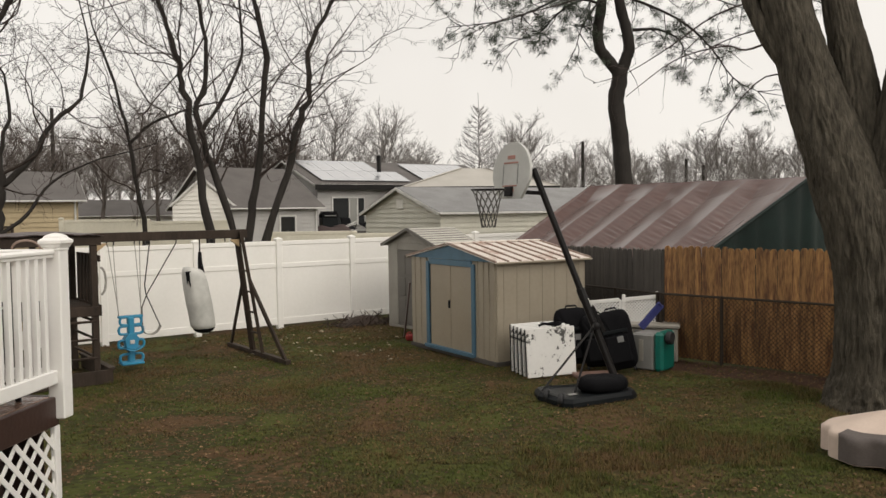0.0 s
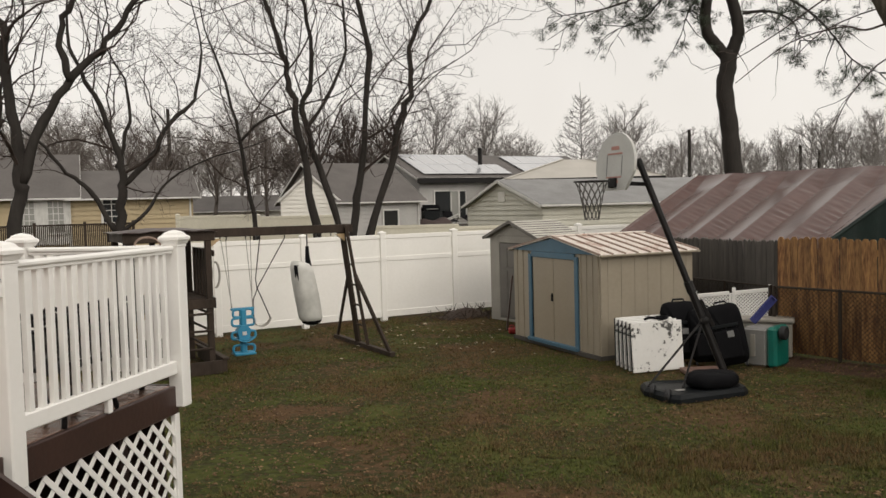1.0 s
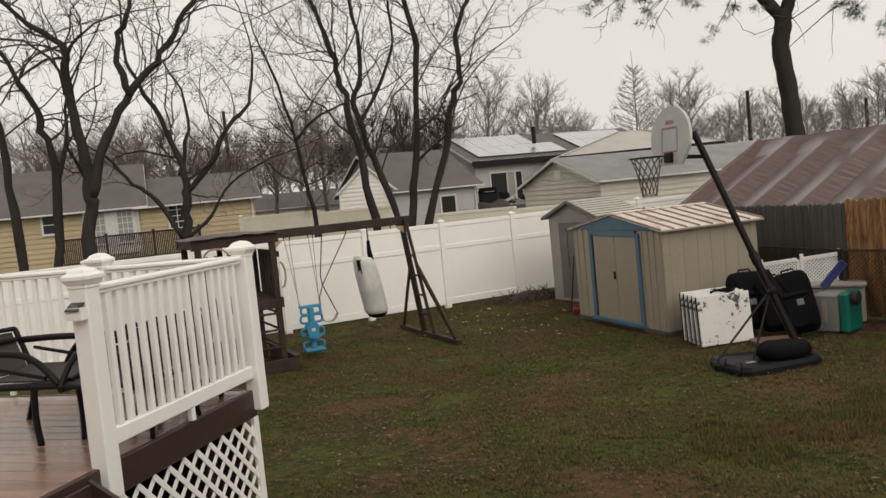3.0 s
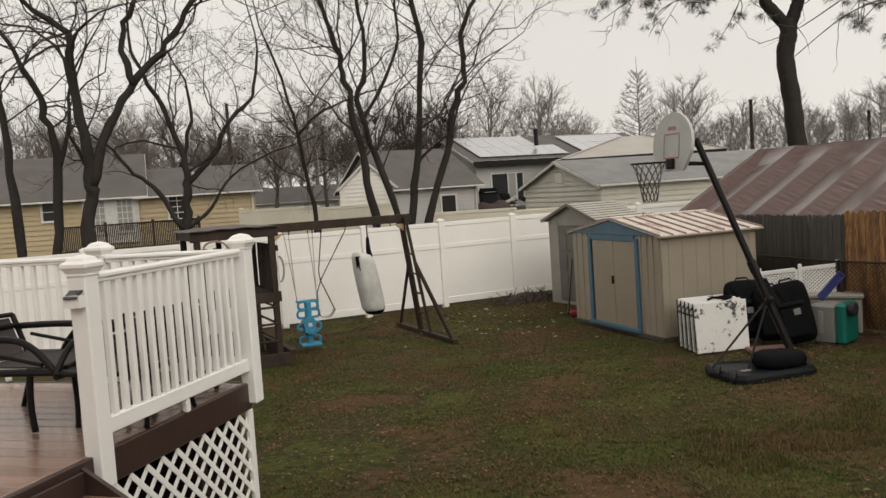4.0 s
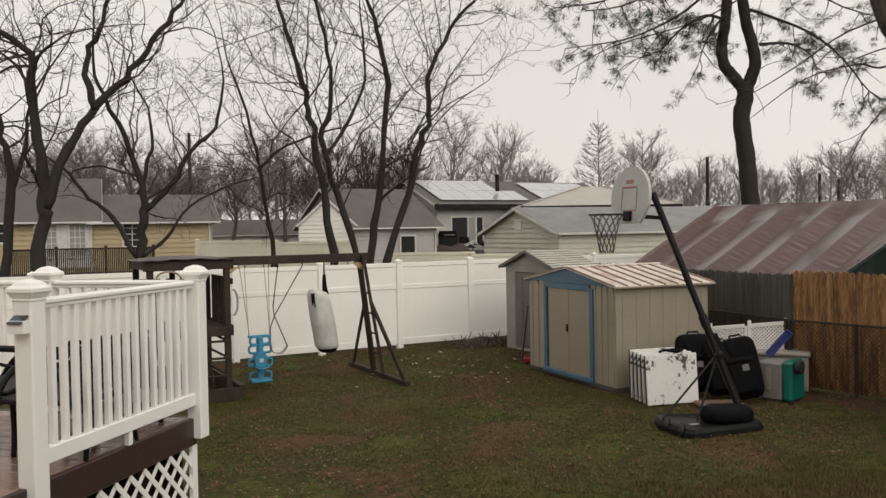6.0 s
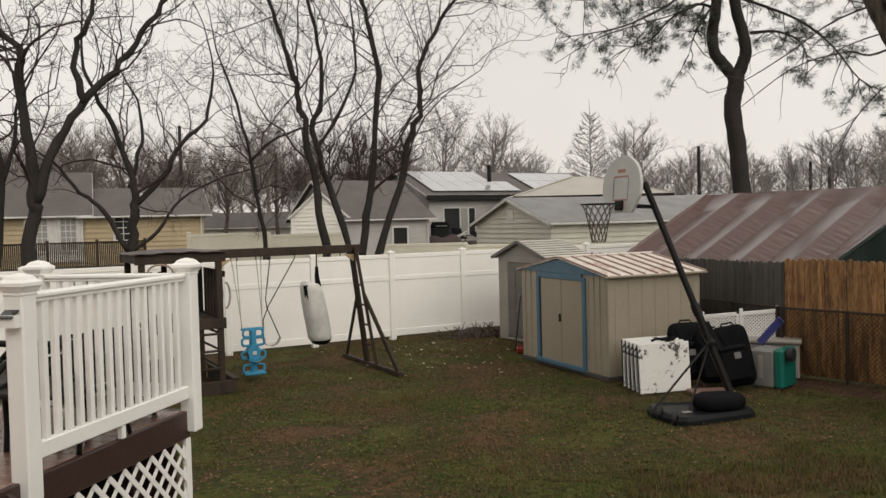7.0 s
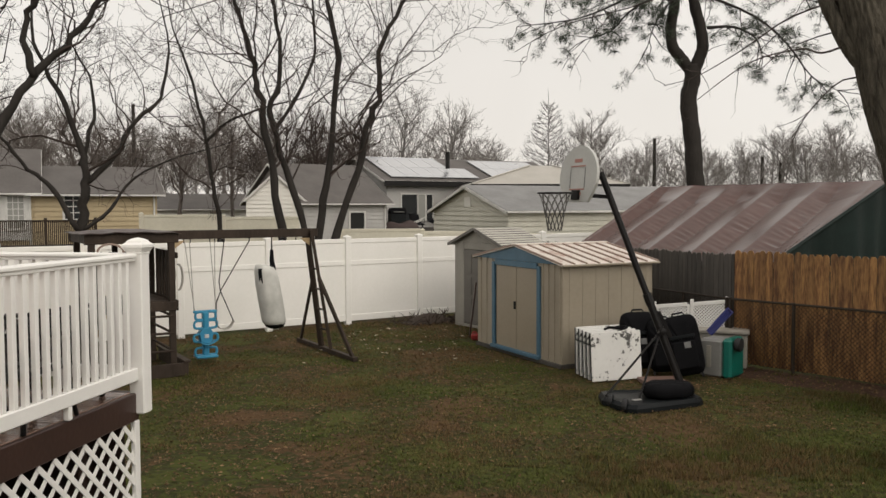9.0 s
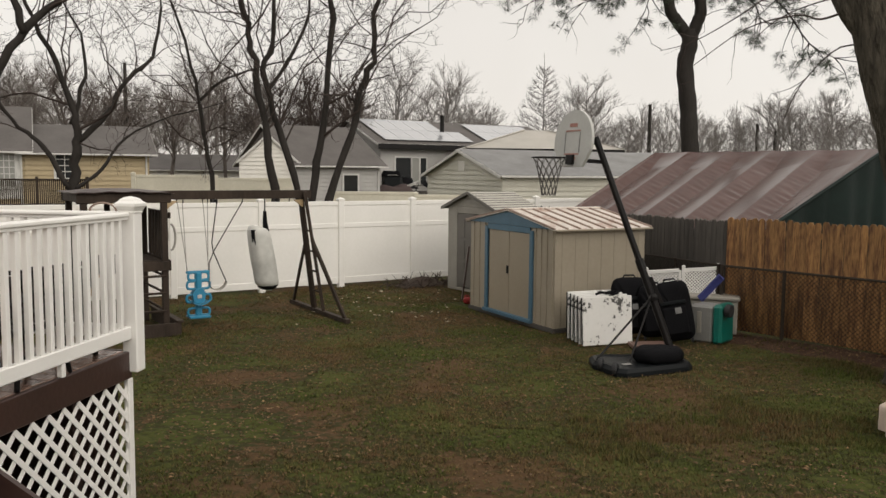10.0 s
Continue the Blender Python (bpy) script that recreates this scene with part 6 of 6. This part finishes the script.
def deck_box():
    t = thing("deck_box", pose(3.3, 13.25, 0, 0, 0, -22), "beige plastic storage box with a lid", "storage box")
    part("body", Geo().box(0, 0.85, 0, 0.45, 0.0, 0.52, 0.02), M_BEIGE_PL, t)
    part("lid", Geo().box(-0.03, 0.88, -0.03, 0.48, 0.52, 0.58, 0.015), M_BEIGE_PL, t)
    for x in (0.2, 0.42, 0.64):
        part("panel_groove", Geo().box(x - 0.01, x + 0.01, -0.006, 0.002, 0.06, 0.48, 0.002), M_GREY_PL, t)
    return t


deck_box()
shovel = thing("sled", pose(3.42, 12.72, 0.5, 0, 0, -30), "blue-violet plastic sled leaning on the storage boxes", "sled")
part("pan", Geo().sheet(lambda u, v: (-0.02 + 0.3 * v + 0.055 * u, -0.05 + 0.08 * u + 0.02 * (2 * u - 1) ** 2, 0.14 + 0.36 * v - 0.075 * u), 8, 12, 0.02), M_PURPLE, shovel, "", True)
part("rim", Geo().bar((-0.02, -0.05, 0.13), (0.28, -0.05, 0.49), 0.025, 0.025), M_PURPLE, shovel)
part("rim", Geo().bar((0.035, 0.03, 0.065), (0.335, 0.03, 0.425), 0.025, 0.025), M_PURPLE, shovel)

# white privacy lattice standing behind the boxes
screen = thing("lattice_screen", pose(2.82, 13.72, 0, 0, 0, heading(1.1, -0.33)), "white vinyl lattice screen in two framed halves", "lattice")
for k in range(2):
    x0 = 0.02 + k * 0.58
    z = 0.88 + 0.055 * k
    half = part("frame", Geo().box(x0, x0 + 0.055, -0.025, 0.025, 0.0, z + 0.08), M_VINYL, screen)
    part("frame", Geo().box(x0 + 0.53, x0 + 0.575, -0.02, 0.02, 0.0, z + 0.05 + 0.08 * k), M_VINYL, screen)
    part("frame", Geo().bar((x0 + 0.05, 0, z), (x0 + 0.54, 0, z + 0.05), 0.035, 0.06), M_VINYL, screen)
    part("frame", Geo().box(x0 + 0.055, x0 + 0.53, -0.017, 0.017, 0.28, 0.34), M_VINYL, screen)
    part("base_panel", Geo().box(x0 + 0.055, x0 + 0.53, -0.008, 0.008, 0.0, 0.279), M_VINYL, screen)
    for g in lattice(None, 0.475, 0.34, z + 0.01, 0.052, 0.02, M_VINYL, 0.004):
        ob = part("slat", g, M_VINYL, half)
        ob.location.x = x0 + 0.055

# covered fire bowl on the lawn near the maple
bowl = thing("covered_fire_pit", pose(4.1, 7.76, 0, 0, 0, 12) @ Matrix.Diagonal((0.95, 0.95, 0.92, 1)), "fire pit under a tan and dark taupe cloth cover", "fire pit")
def cloth(u, v):
    a = 2 * math.pi * u
    r = 0.58 * min(1.0, 0.02 + 1.25 * v) * (1 + 0.05 * math.cos(6 * a) * v)
    z = 0.5 - 0.2 * min(1, v / 0.78) - (0.26 * (v - 0.78) / 0.22 if v > 0.78 else 0)
    if v > 0.78:
        r *= 1 + 0.04 * math.sin(11 * a + 1)
    return (r * math.cos(a), r * math.sin(a), z + 0.012 * math.sin(5 * a) * v)
part("cover", Geo().sheet(cloth, 64, 24), M_COVER, bowl, "pale tan cloth cover", True)
part("cover_panel", Geo().sheet(lambda u, v: tuple(c * 1.03 if i < 2 else c + 0.012 for i, c in enumerate(cloth(0.5 + 0.3 * u, 0.62 + 0.38 * v))), 20, 8), M_COVER_DK, bowl, "dark taupe side panel", True)
for a in (0.5, 2.1, 3.7, 5.3):
    part("leg", Geo().bar((0.34 * math.cos(a), 0.34 * math.sin(a), -0.01), (0.3 * math.cos(a), 0.3 * math.sin(a), 0.2), 0.05, 0.05), M_BLACK, bowl)
part("bowl", Geo().lathe([(0.1, 0.1), (0.36, 0.16), (0.42, 0.26), (0.4, 0.26)], 24), M_BLACK, bowl)

# brush heap, red can and gap between the sheds
rngb = random.Random(8)
brush = Geo()
for _ in range(200):
    p = Vector((rngb.gauss(0, 0.42), rngb.gauss(0, 0.2), 0.0))
    line = wander(rngb, p, (rngb.gauss(0, 1), rngb.gauss(0, 0.6), rngb.uniform(0.15, 0.9)), rngb.uniform(0.15, 0.36), 3, 0.2)
    brush.tube([(q.x, q.y, max(0.0, q.z)) for q in line], [0.014, 0.011, 0.008, 0.004], 4, False)
brush.sheet(lambda u, v: (-0.6 + 1.2 * u, -0.3 + 0.6 * v, 0.2 * math.sin(math.pi * u) * math.sin(math.pi * v) - 0.01), 14, 10)
solo("brush_heap", brush, M_DIRT, pose(-0.75, 18.55, 0, 0, 0, 30), "low heap of dark cut brush against the fence", "brush", kind="stuff")
can = thing("petrol_can", pose(0.1, 15.95, 0), "small red plastic can on the grass by the shed", "can")
part("body", Geo().box(-0.08, 0.08, -0.06, 0.06, 0, 0.12, 0.03), M_RED, can)
part("spout", Geo().tube([(0.05, 0, 0.12), (0.08, 0, 0.16)], 0.015, 8), M_RED, can)
part("handle", Geo().tube([(-0.06, 0, 0.12), (-0.04, 0, 0.155), (0.01, 0, 0.155), (0.02, 0, 0.12)], 0.013, 6), M_RED, can)


# ---- patio furniture on the deck ----
def patio_chair(m):
    c = thing("patio_chair", m, "black metal patio chair with curved arms and sling seat", "chair", "patio chairs")
    for s in (-1, 1):
        x = s * 0.29
        part("arm", Geo().tube(smooth_line([(x, -0.38, 0.36), (x, -0.33, 0.42), (x, -0.24, 0.5), (x, -0.12, 0.55), (x, 0.1, 0.56), (x, 0.42, 0.55)], 4), 0.022, 8), M_BLACK, c, "curved black arm", True)
        part("front_leg", Geo().tube(smooth_line([(x, -0.2, 0.0), (x, -0.185, 0.16), (x, -0.2, 0.38)], 4), 0.02, 8), M_BLACK, c, "", True)
        part("back_leg", Geo().tube(smooth_line([(x, 0.42, 0.0), (x, 0.35, 0.2), (x, 0.35, 0.38), (x, 0.44, 0.63)], 4), 0.018, 8), M_BLACK, c, "", True)
        part("side_rail", Geo().tube([(x, -0.38, 0.36), (x, 0.35, 0.35)], 0.024, 8), M_BLACK, c)
        part("diagonal_brace", Geo().tube([(x * 0.94, -0.28, 0.4), (x * 0.94, 0.28, 0.5)], 0.013, 6), M_BLACK, c)
    part("seat", Geo().sheet(lambda u, v: (-0.28 + 0.56 * u, -0.33 + 0.66 * v, 0.39 - 0.035 * math.sin(math.pi * u)), 8, 6, 0.01), M_MESH, c, "dark sling seat", True)
    part("backrest", Geo().sheet(lambda u, v: (-0.27 + 0.54 * u, 0.35 + 0.1 * v + 0.03 * math.sin(math.pi * u), 0.36 + 0.25 * v), 8, 6, 0.01), M_MESH, c, "dark sling back", True)
    for z, y in ((0.63, 0.44), (0.56, 0.415)):
        part("back_bar", Geo().tube([(-0.29, y, z), (0, y + 0.03, z + 0.01), (0.29, y, z)], 0.016, 8), M_BLACK, c)
    part("cross_bar", Geo().tube([(-0.29, -0.36, 0.37), (0.29, -0.36, 0.37)], 0.016, 8), M_BLACK, c)
    return c


ch = patio_chair(DECK @ pose(-0.93, -1.0, FLOOR, 0, 0, 90))
copy_thing(ch, DECK @ pose(-0.62, -0.42, FLOOR, 0, 0, -100))
copy_thing(ch, DECK @ pose(-0.275, -1.02, FLOOR) @ Matrix.Diagonal((0.83, 0.8, 0.95, 1)))

# clutter by the far house
def grill(m, lid_mat):
    g = thing("grill", m, "dark barbecue grill on a patio by the house", "grill", "patio clutter")
    part("cabinet", Geo().box(-0.45, 0.45, -0.28, 0.28, 0.12, 0.75, 0.02), M_BLACK_PL, g)
    part("lid", Geo().prism([(-0.45, 0.75), (0.45, 0.75), (0.45, 0.9), (0.36, 1.08), (-0.36, 1.08), (-0.45, 0.9)], -0.28, 0.28), lid_mat, g)
    part("side_shelf", Geo().box(0.46, 0.85, -0.25, 0.25, 0.72, 0.77), M_BLACK_PL, g)
    part("handle", Geo().tube([(-0.3, -0.33, 0.85), (0.3, -0.33, 0.85)], 0.02, 6), M_GREY_PL, g)
    for x in (-0.4, 0.4):
        part("leg", Geo().box(x - 0.03, x + 0.03, -0.2, 0.2, -0.05, 0.13), M_BLACK, g)
    return g


def folded_chair(m, cloth_mat):
    c = thing("folding_chair", m, "folding chair tipped among patio clutter", "chair", "patio clutter")
    part("seat", Geo().box(-0.3, 0.3, -0.25, 0.25, 0.38, 0.42, 0.01, pose(0, 0, 0, 12)), cloth_mat, c)
    part("backrest", Geo().box(-0.3, 0.3, -0.02, 0.02, 0.0, 0.5, 0.01, pose(0, 0.24, 0.45, -25)), cloth_mat, c)
    for s in (-1, 1):
        part("leg", Geo().bar((s * 0.3, -0.3, -0.03), (s * 0.3, 0.3, 0.6), 0.03, 0.03), M_BLACK, c)
        part("leg", Geo().bar((s * 0.3, 0.3, -0.03), (s * 0.3, -0.28, 0.58), 0.03, 0.03), M_BLACK, c)
    return c


M_RED_CLOTH = mat("dull_brown_cloth", (0.06, 0.04, 0.037), 0.8)
CZ = rise(0, 45.6)
grill(pose(-2.3, 46.0, CZ + 0.4, 0, 0, 20), M_NYLON)
folded_chair(pose(-1.2, 46.2, CZ + 0.2, 0, 0, 30), M_NYLON)
umbrella = thing("tipped_umbrella", pose(-0.2, 46.0, CZ + 0.4, 0, 28, 0), "half-folded dark patio umbrella tipped over", "umbrella", "patio clutter")
part("canopy", Geo().lathe([(0.62, 0.1), (0.45, 0.32), (0.2, 0.5), (0.03, 0.58)], 10), M_NYLON, umbrella)
part("pole", Geo().tube([(0, 0, 0), (0, 0, 0.62)], 0.02, 6), M_TRIM, umbrella)
for x, z in ((-1.75, 0.45), (-1.6, 0.6)):
    solo("plank", Geo().bar((0, 0, 0), (0.8, 0.05, 0.35), 0.1, 0.05), M_TRIM, pose(x, 45.5, CZ + z), "white board leaning on patio clutter", "board", "patio clutter")
heap = Geo().sheet(lambda u, v: (-1.0 + 2.0 * u, -0.5 + 1.0 * v, 0.5 * (math.sin(math.pi * u) * math.sin(math.pi * v)) ** 0.5 * (0.75 + 0.3 * math.sin(7 * u + 3 * v))), 24, 12)
solo("covered_heap", heap, M_RED_CLOTH, pose(-2.1, 45.6, CZ + 0.4), "low heap under a dark brown cover", "heap", "patio clutter", smooth=True)
solo("patio_platform", Geo().box(-3.6, 1.6, 45.2, 47.0, 0.2, CZ + 0.4), M_GREYWOOD, Matrix(), "low weathered patio platform by the house", "platform")


# ---- grass and fallen leaves ----
def outside_things(x, y):
    """Free lawn: not under the deck, the sheds or beyond the fences."""
    if (Vector((x, y)) - Vector((-2.5, 18.3))).dot(Vector((0.51, -0.86))) < 0.03:
        return False
    if (Vector((x, y)) - JOINT).dot(Vector((-ALONG.y, ALONG.x))) > -0.05 and (Vector((x, y)) - JOINT).dot(Vector((BACK.y, -BACK.x))) > -0.05:
        return False
    p = SHED.inverted() @ Vector((x, y, 0))
    if -3.4 < p.x < 0.05 and -0.05 < p.y < 1.85:
        return False
    p = DECK.inverted() @ Vector((x, y, 0))
    return not (p.x < 0.05 and p.y < 0.05)


def scatter(seed, count, keep):
    r = np.random.RandomState(seed)
    out = []
    while len(out) < count:
        y = 5.0 + 15.5 * r.rand() ** 1.15
        x = -8.0 + 16.5 * r.rand()
        if abs(x + 0.5) > 0.66 * y + 0.8 or not outside_things(x, y) or not keep(x, y, r):
            continue
        out.append((x, y, r.rand(), r.rand(), r.rand()))
    return out


def patch(x, y):
    return 0.05 * (x - 0.5) + noise.noise((x * 0.55, y * 0.55, 9.0)) + 0.5 * noise.noise((x * 1.7, y * 1.7, 4.0))


def ground_z(x, y):
    return rise(x, y) + 0.02 * noise.noise((x * 0.8, y * 0.8, 1)) + 0.012 * noise.noise((x * 3, y * 3, 2)) - 0.014


def soil_edge(x):
    """How far the bare soil reaches out from the side fence."""
    return 0.95 + 0.4 * noise.noise((x * 0.9, 2.0, 6.0)) + 0.14 * noise.noise((x * 4.0, 1.0, 3.0)) - 0.11 * max(0.0, x - 1.0)


def on_soil(x, y):
    q = CEDAR.inverted() @ Vector((x, y, 0))
    return -2.4 < q.x < 5.5 and -soil_edge(q.x) < q.y < 0


def soil(u, v):
    a = -2.4 + 7.9 * u
    q = CEDAR @ Vector((a, -soil_edge(a) * (1 - v), 0))
    return (q.x, q.y, ground_z(q.x, q.y) + 0.008 - 0.03 * (1 - min(1, v * 6)))


solo("bare_soil", Geo().sheet(soil, 110, 22), M_SOIL, Matrix(), "strip of wet red-brown soil and leaf mould below the fence", "soil", kind="structure", smooth=True)

verts, faces = [], []
for x, y, a, b, c in scatter(3, 62000, lambda x, y, r: patch(x, y) > r.rand() * 0.9 - 0.6 and not (on_soil(x, y) and r.rand() < 0.93)):
    z = ground_z(x, y)
    tall = 0.016 + 0.026 * b + (0.03 if patch(x, y) > 0.45 else 0)
    for k in range(4):
        t = 6.283 * (a + k / 4.0 + 0.1 * c)
        ux, uy = math.cos(t), math.sin(t)
        o = 0.022 * ((k * 0.37 + c) % 1.0)
        px, py = x + ux * o, y + uy * o
        lean = 0.02 + 0.03 * ((b * 7 + k * 0.3) % 1.0)
        n = len(verts)
        verts += [(px - uy * 0.004, py + ux * 0.004, z), (px + uy * 0.004, py - ux * 0.004, z), (px + ux * lean, py + uy * lean, z + tall)]
        faces.append((n, n + 1, n + 2))
solo("grass", Geo().add(verts, faces), M_GRASS, Matrix(), "short wet winter grass, green mixed with straw", "grass", kind="stuff")

verts, faces = [], []
for x, y, a, b, c in scatter(4, 27000, lambda x, y, r: (0.45 - patch(x, y)) * 0.6 + (0.55 if on_soil(x, y) or y > 16 else 0) > r.rand()):
    z = ground_z(x, y) + 0.018 + 0.015 * c
    s = 0.007 + 0.012 * b + (0.022 * a if c > 0.86 else 0)
    t = 6.283 * a
    ux, uy = math.cos(t) * s, math.sin(t) * s
    n = len(verts)
    verts += [(x - ux, y - uy, z), (x + uy * 0.6, y - ux * 0.6, z + 0.014 * c), (x + ux, y + uy, z + 0.004), (x - uy * 0.6, y + ux * 0.6, z + 0.016 * b)]
    faces += [(n, n + 1, n + 2), (n, n + 2, n + 3)]
solo("fallen_leaves", Geo().add(verts, faces), M_LEAF, Matrix(), "scattered brown fallen leaves on the lawn", "leaves", kind="stuff")

r = np.random.RandomState(12)
pale = Geo()
for _ in range(75):
    x, y = -1.1 + 1.0 * r.randn(), 15.6 + 1.1 * r.randn()
    if not outside_things(x, y):
        continue
    z, t, q = ground_z(x, y) + 0.03, 6.283 * r.rand(), 0.02 + 0.03 * r.rand()
    ux, uy = math.cos(t) * q, math.sin(t) * q
    pale.add([(x - ux, y - uy, z), (x + uy * 0.6, y - ux * 0.6, z + 0.03 * r.rand()), (x + ux, y + uy, z + 0.01), (x - uy * 0.6, y + ux * 0.6, z + 0.03 * r.rand())], [(0, 1, 2), (0, 2, 3)])
solo("pale_leaves", pale, mat("pale_dry_leaf", (0.36, 0.32, 0.24), 0.7, color2=(0.2, 0.15, 0.09), scale=2, vary=0.3, island=True, bump=0), Matrix(), "pale dry leaves scattered on the grass before the sheds", "leaves", kind="stuff")

# ---- deck boards and fence pickets, piece by piece ----
w = 0.14
for k in range(52):
    y = -0.06 - w * (k + 1)
    part("plank", Geo().box(-6.98, -0.035 if y > -4.3 else 5.0, y + 0.003, y + w - 0.003, FLOOR - 0.028, FLOOR, 0.004), M_DECK, the_deck)
for f, length, wd, h, material in PICKETS:
    meshes = [picket_mesh("picket", wd, h, material, s, 0.27 if wd > 0.1 else 0.46) for s in range(5)]
    r = random.Random(int(length * 10))
    for k in range(int(length / wd)):
        ob = part("picket", meshes[r.randrange(5)], None, f)
        ob.matrix_basis = pose(k * wd, r.uniform(-0.003, 0.003), 0, 0, r.uniform(-0.5, 0.5), 0)
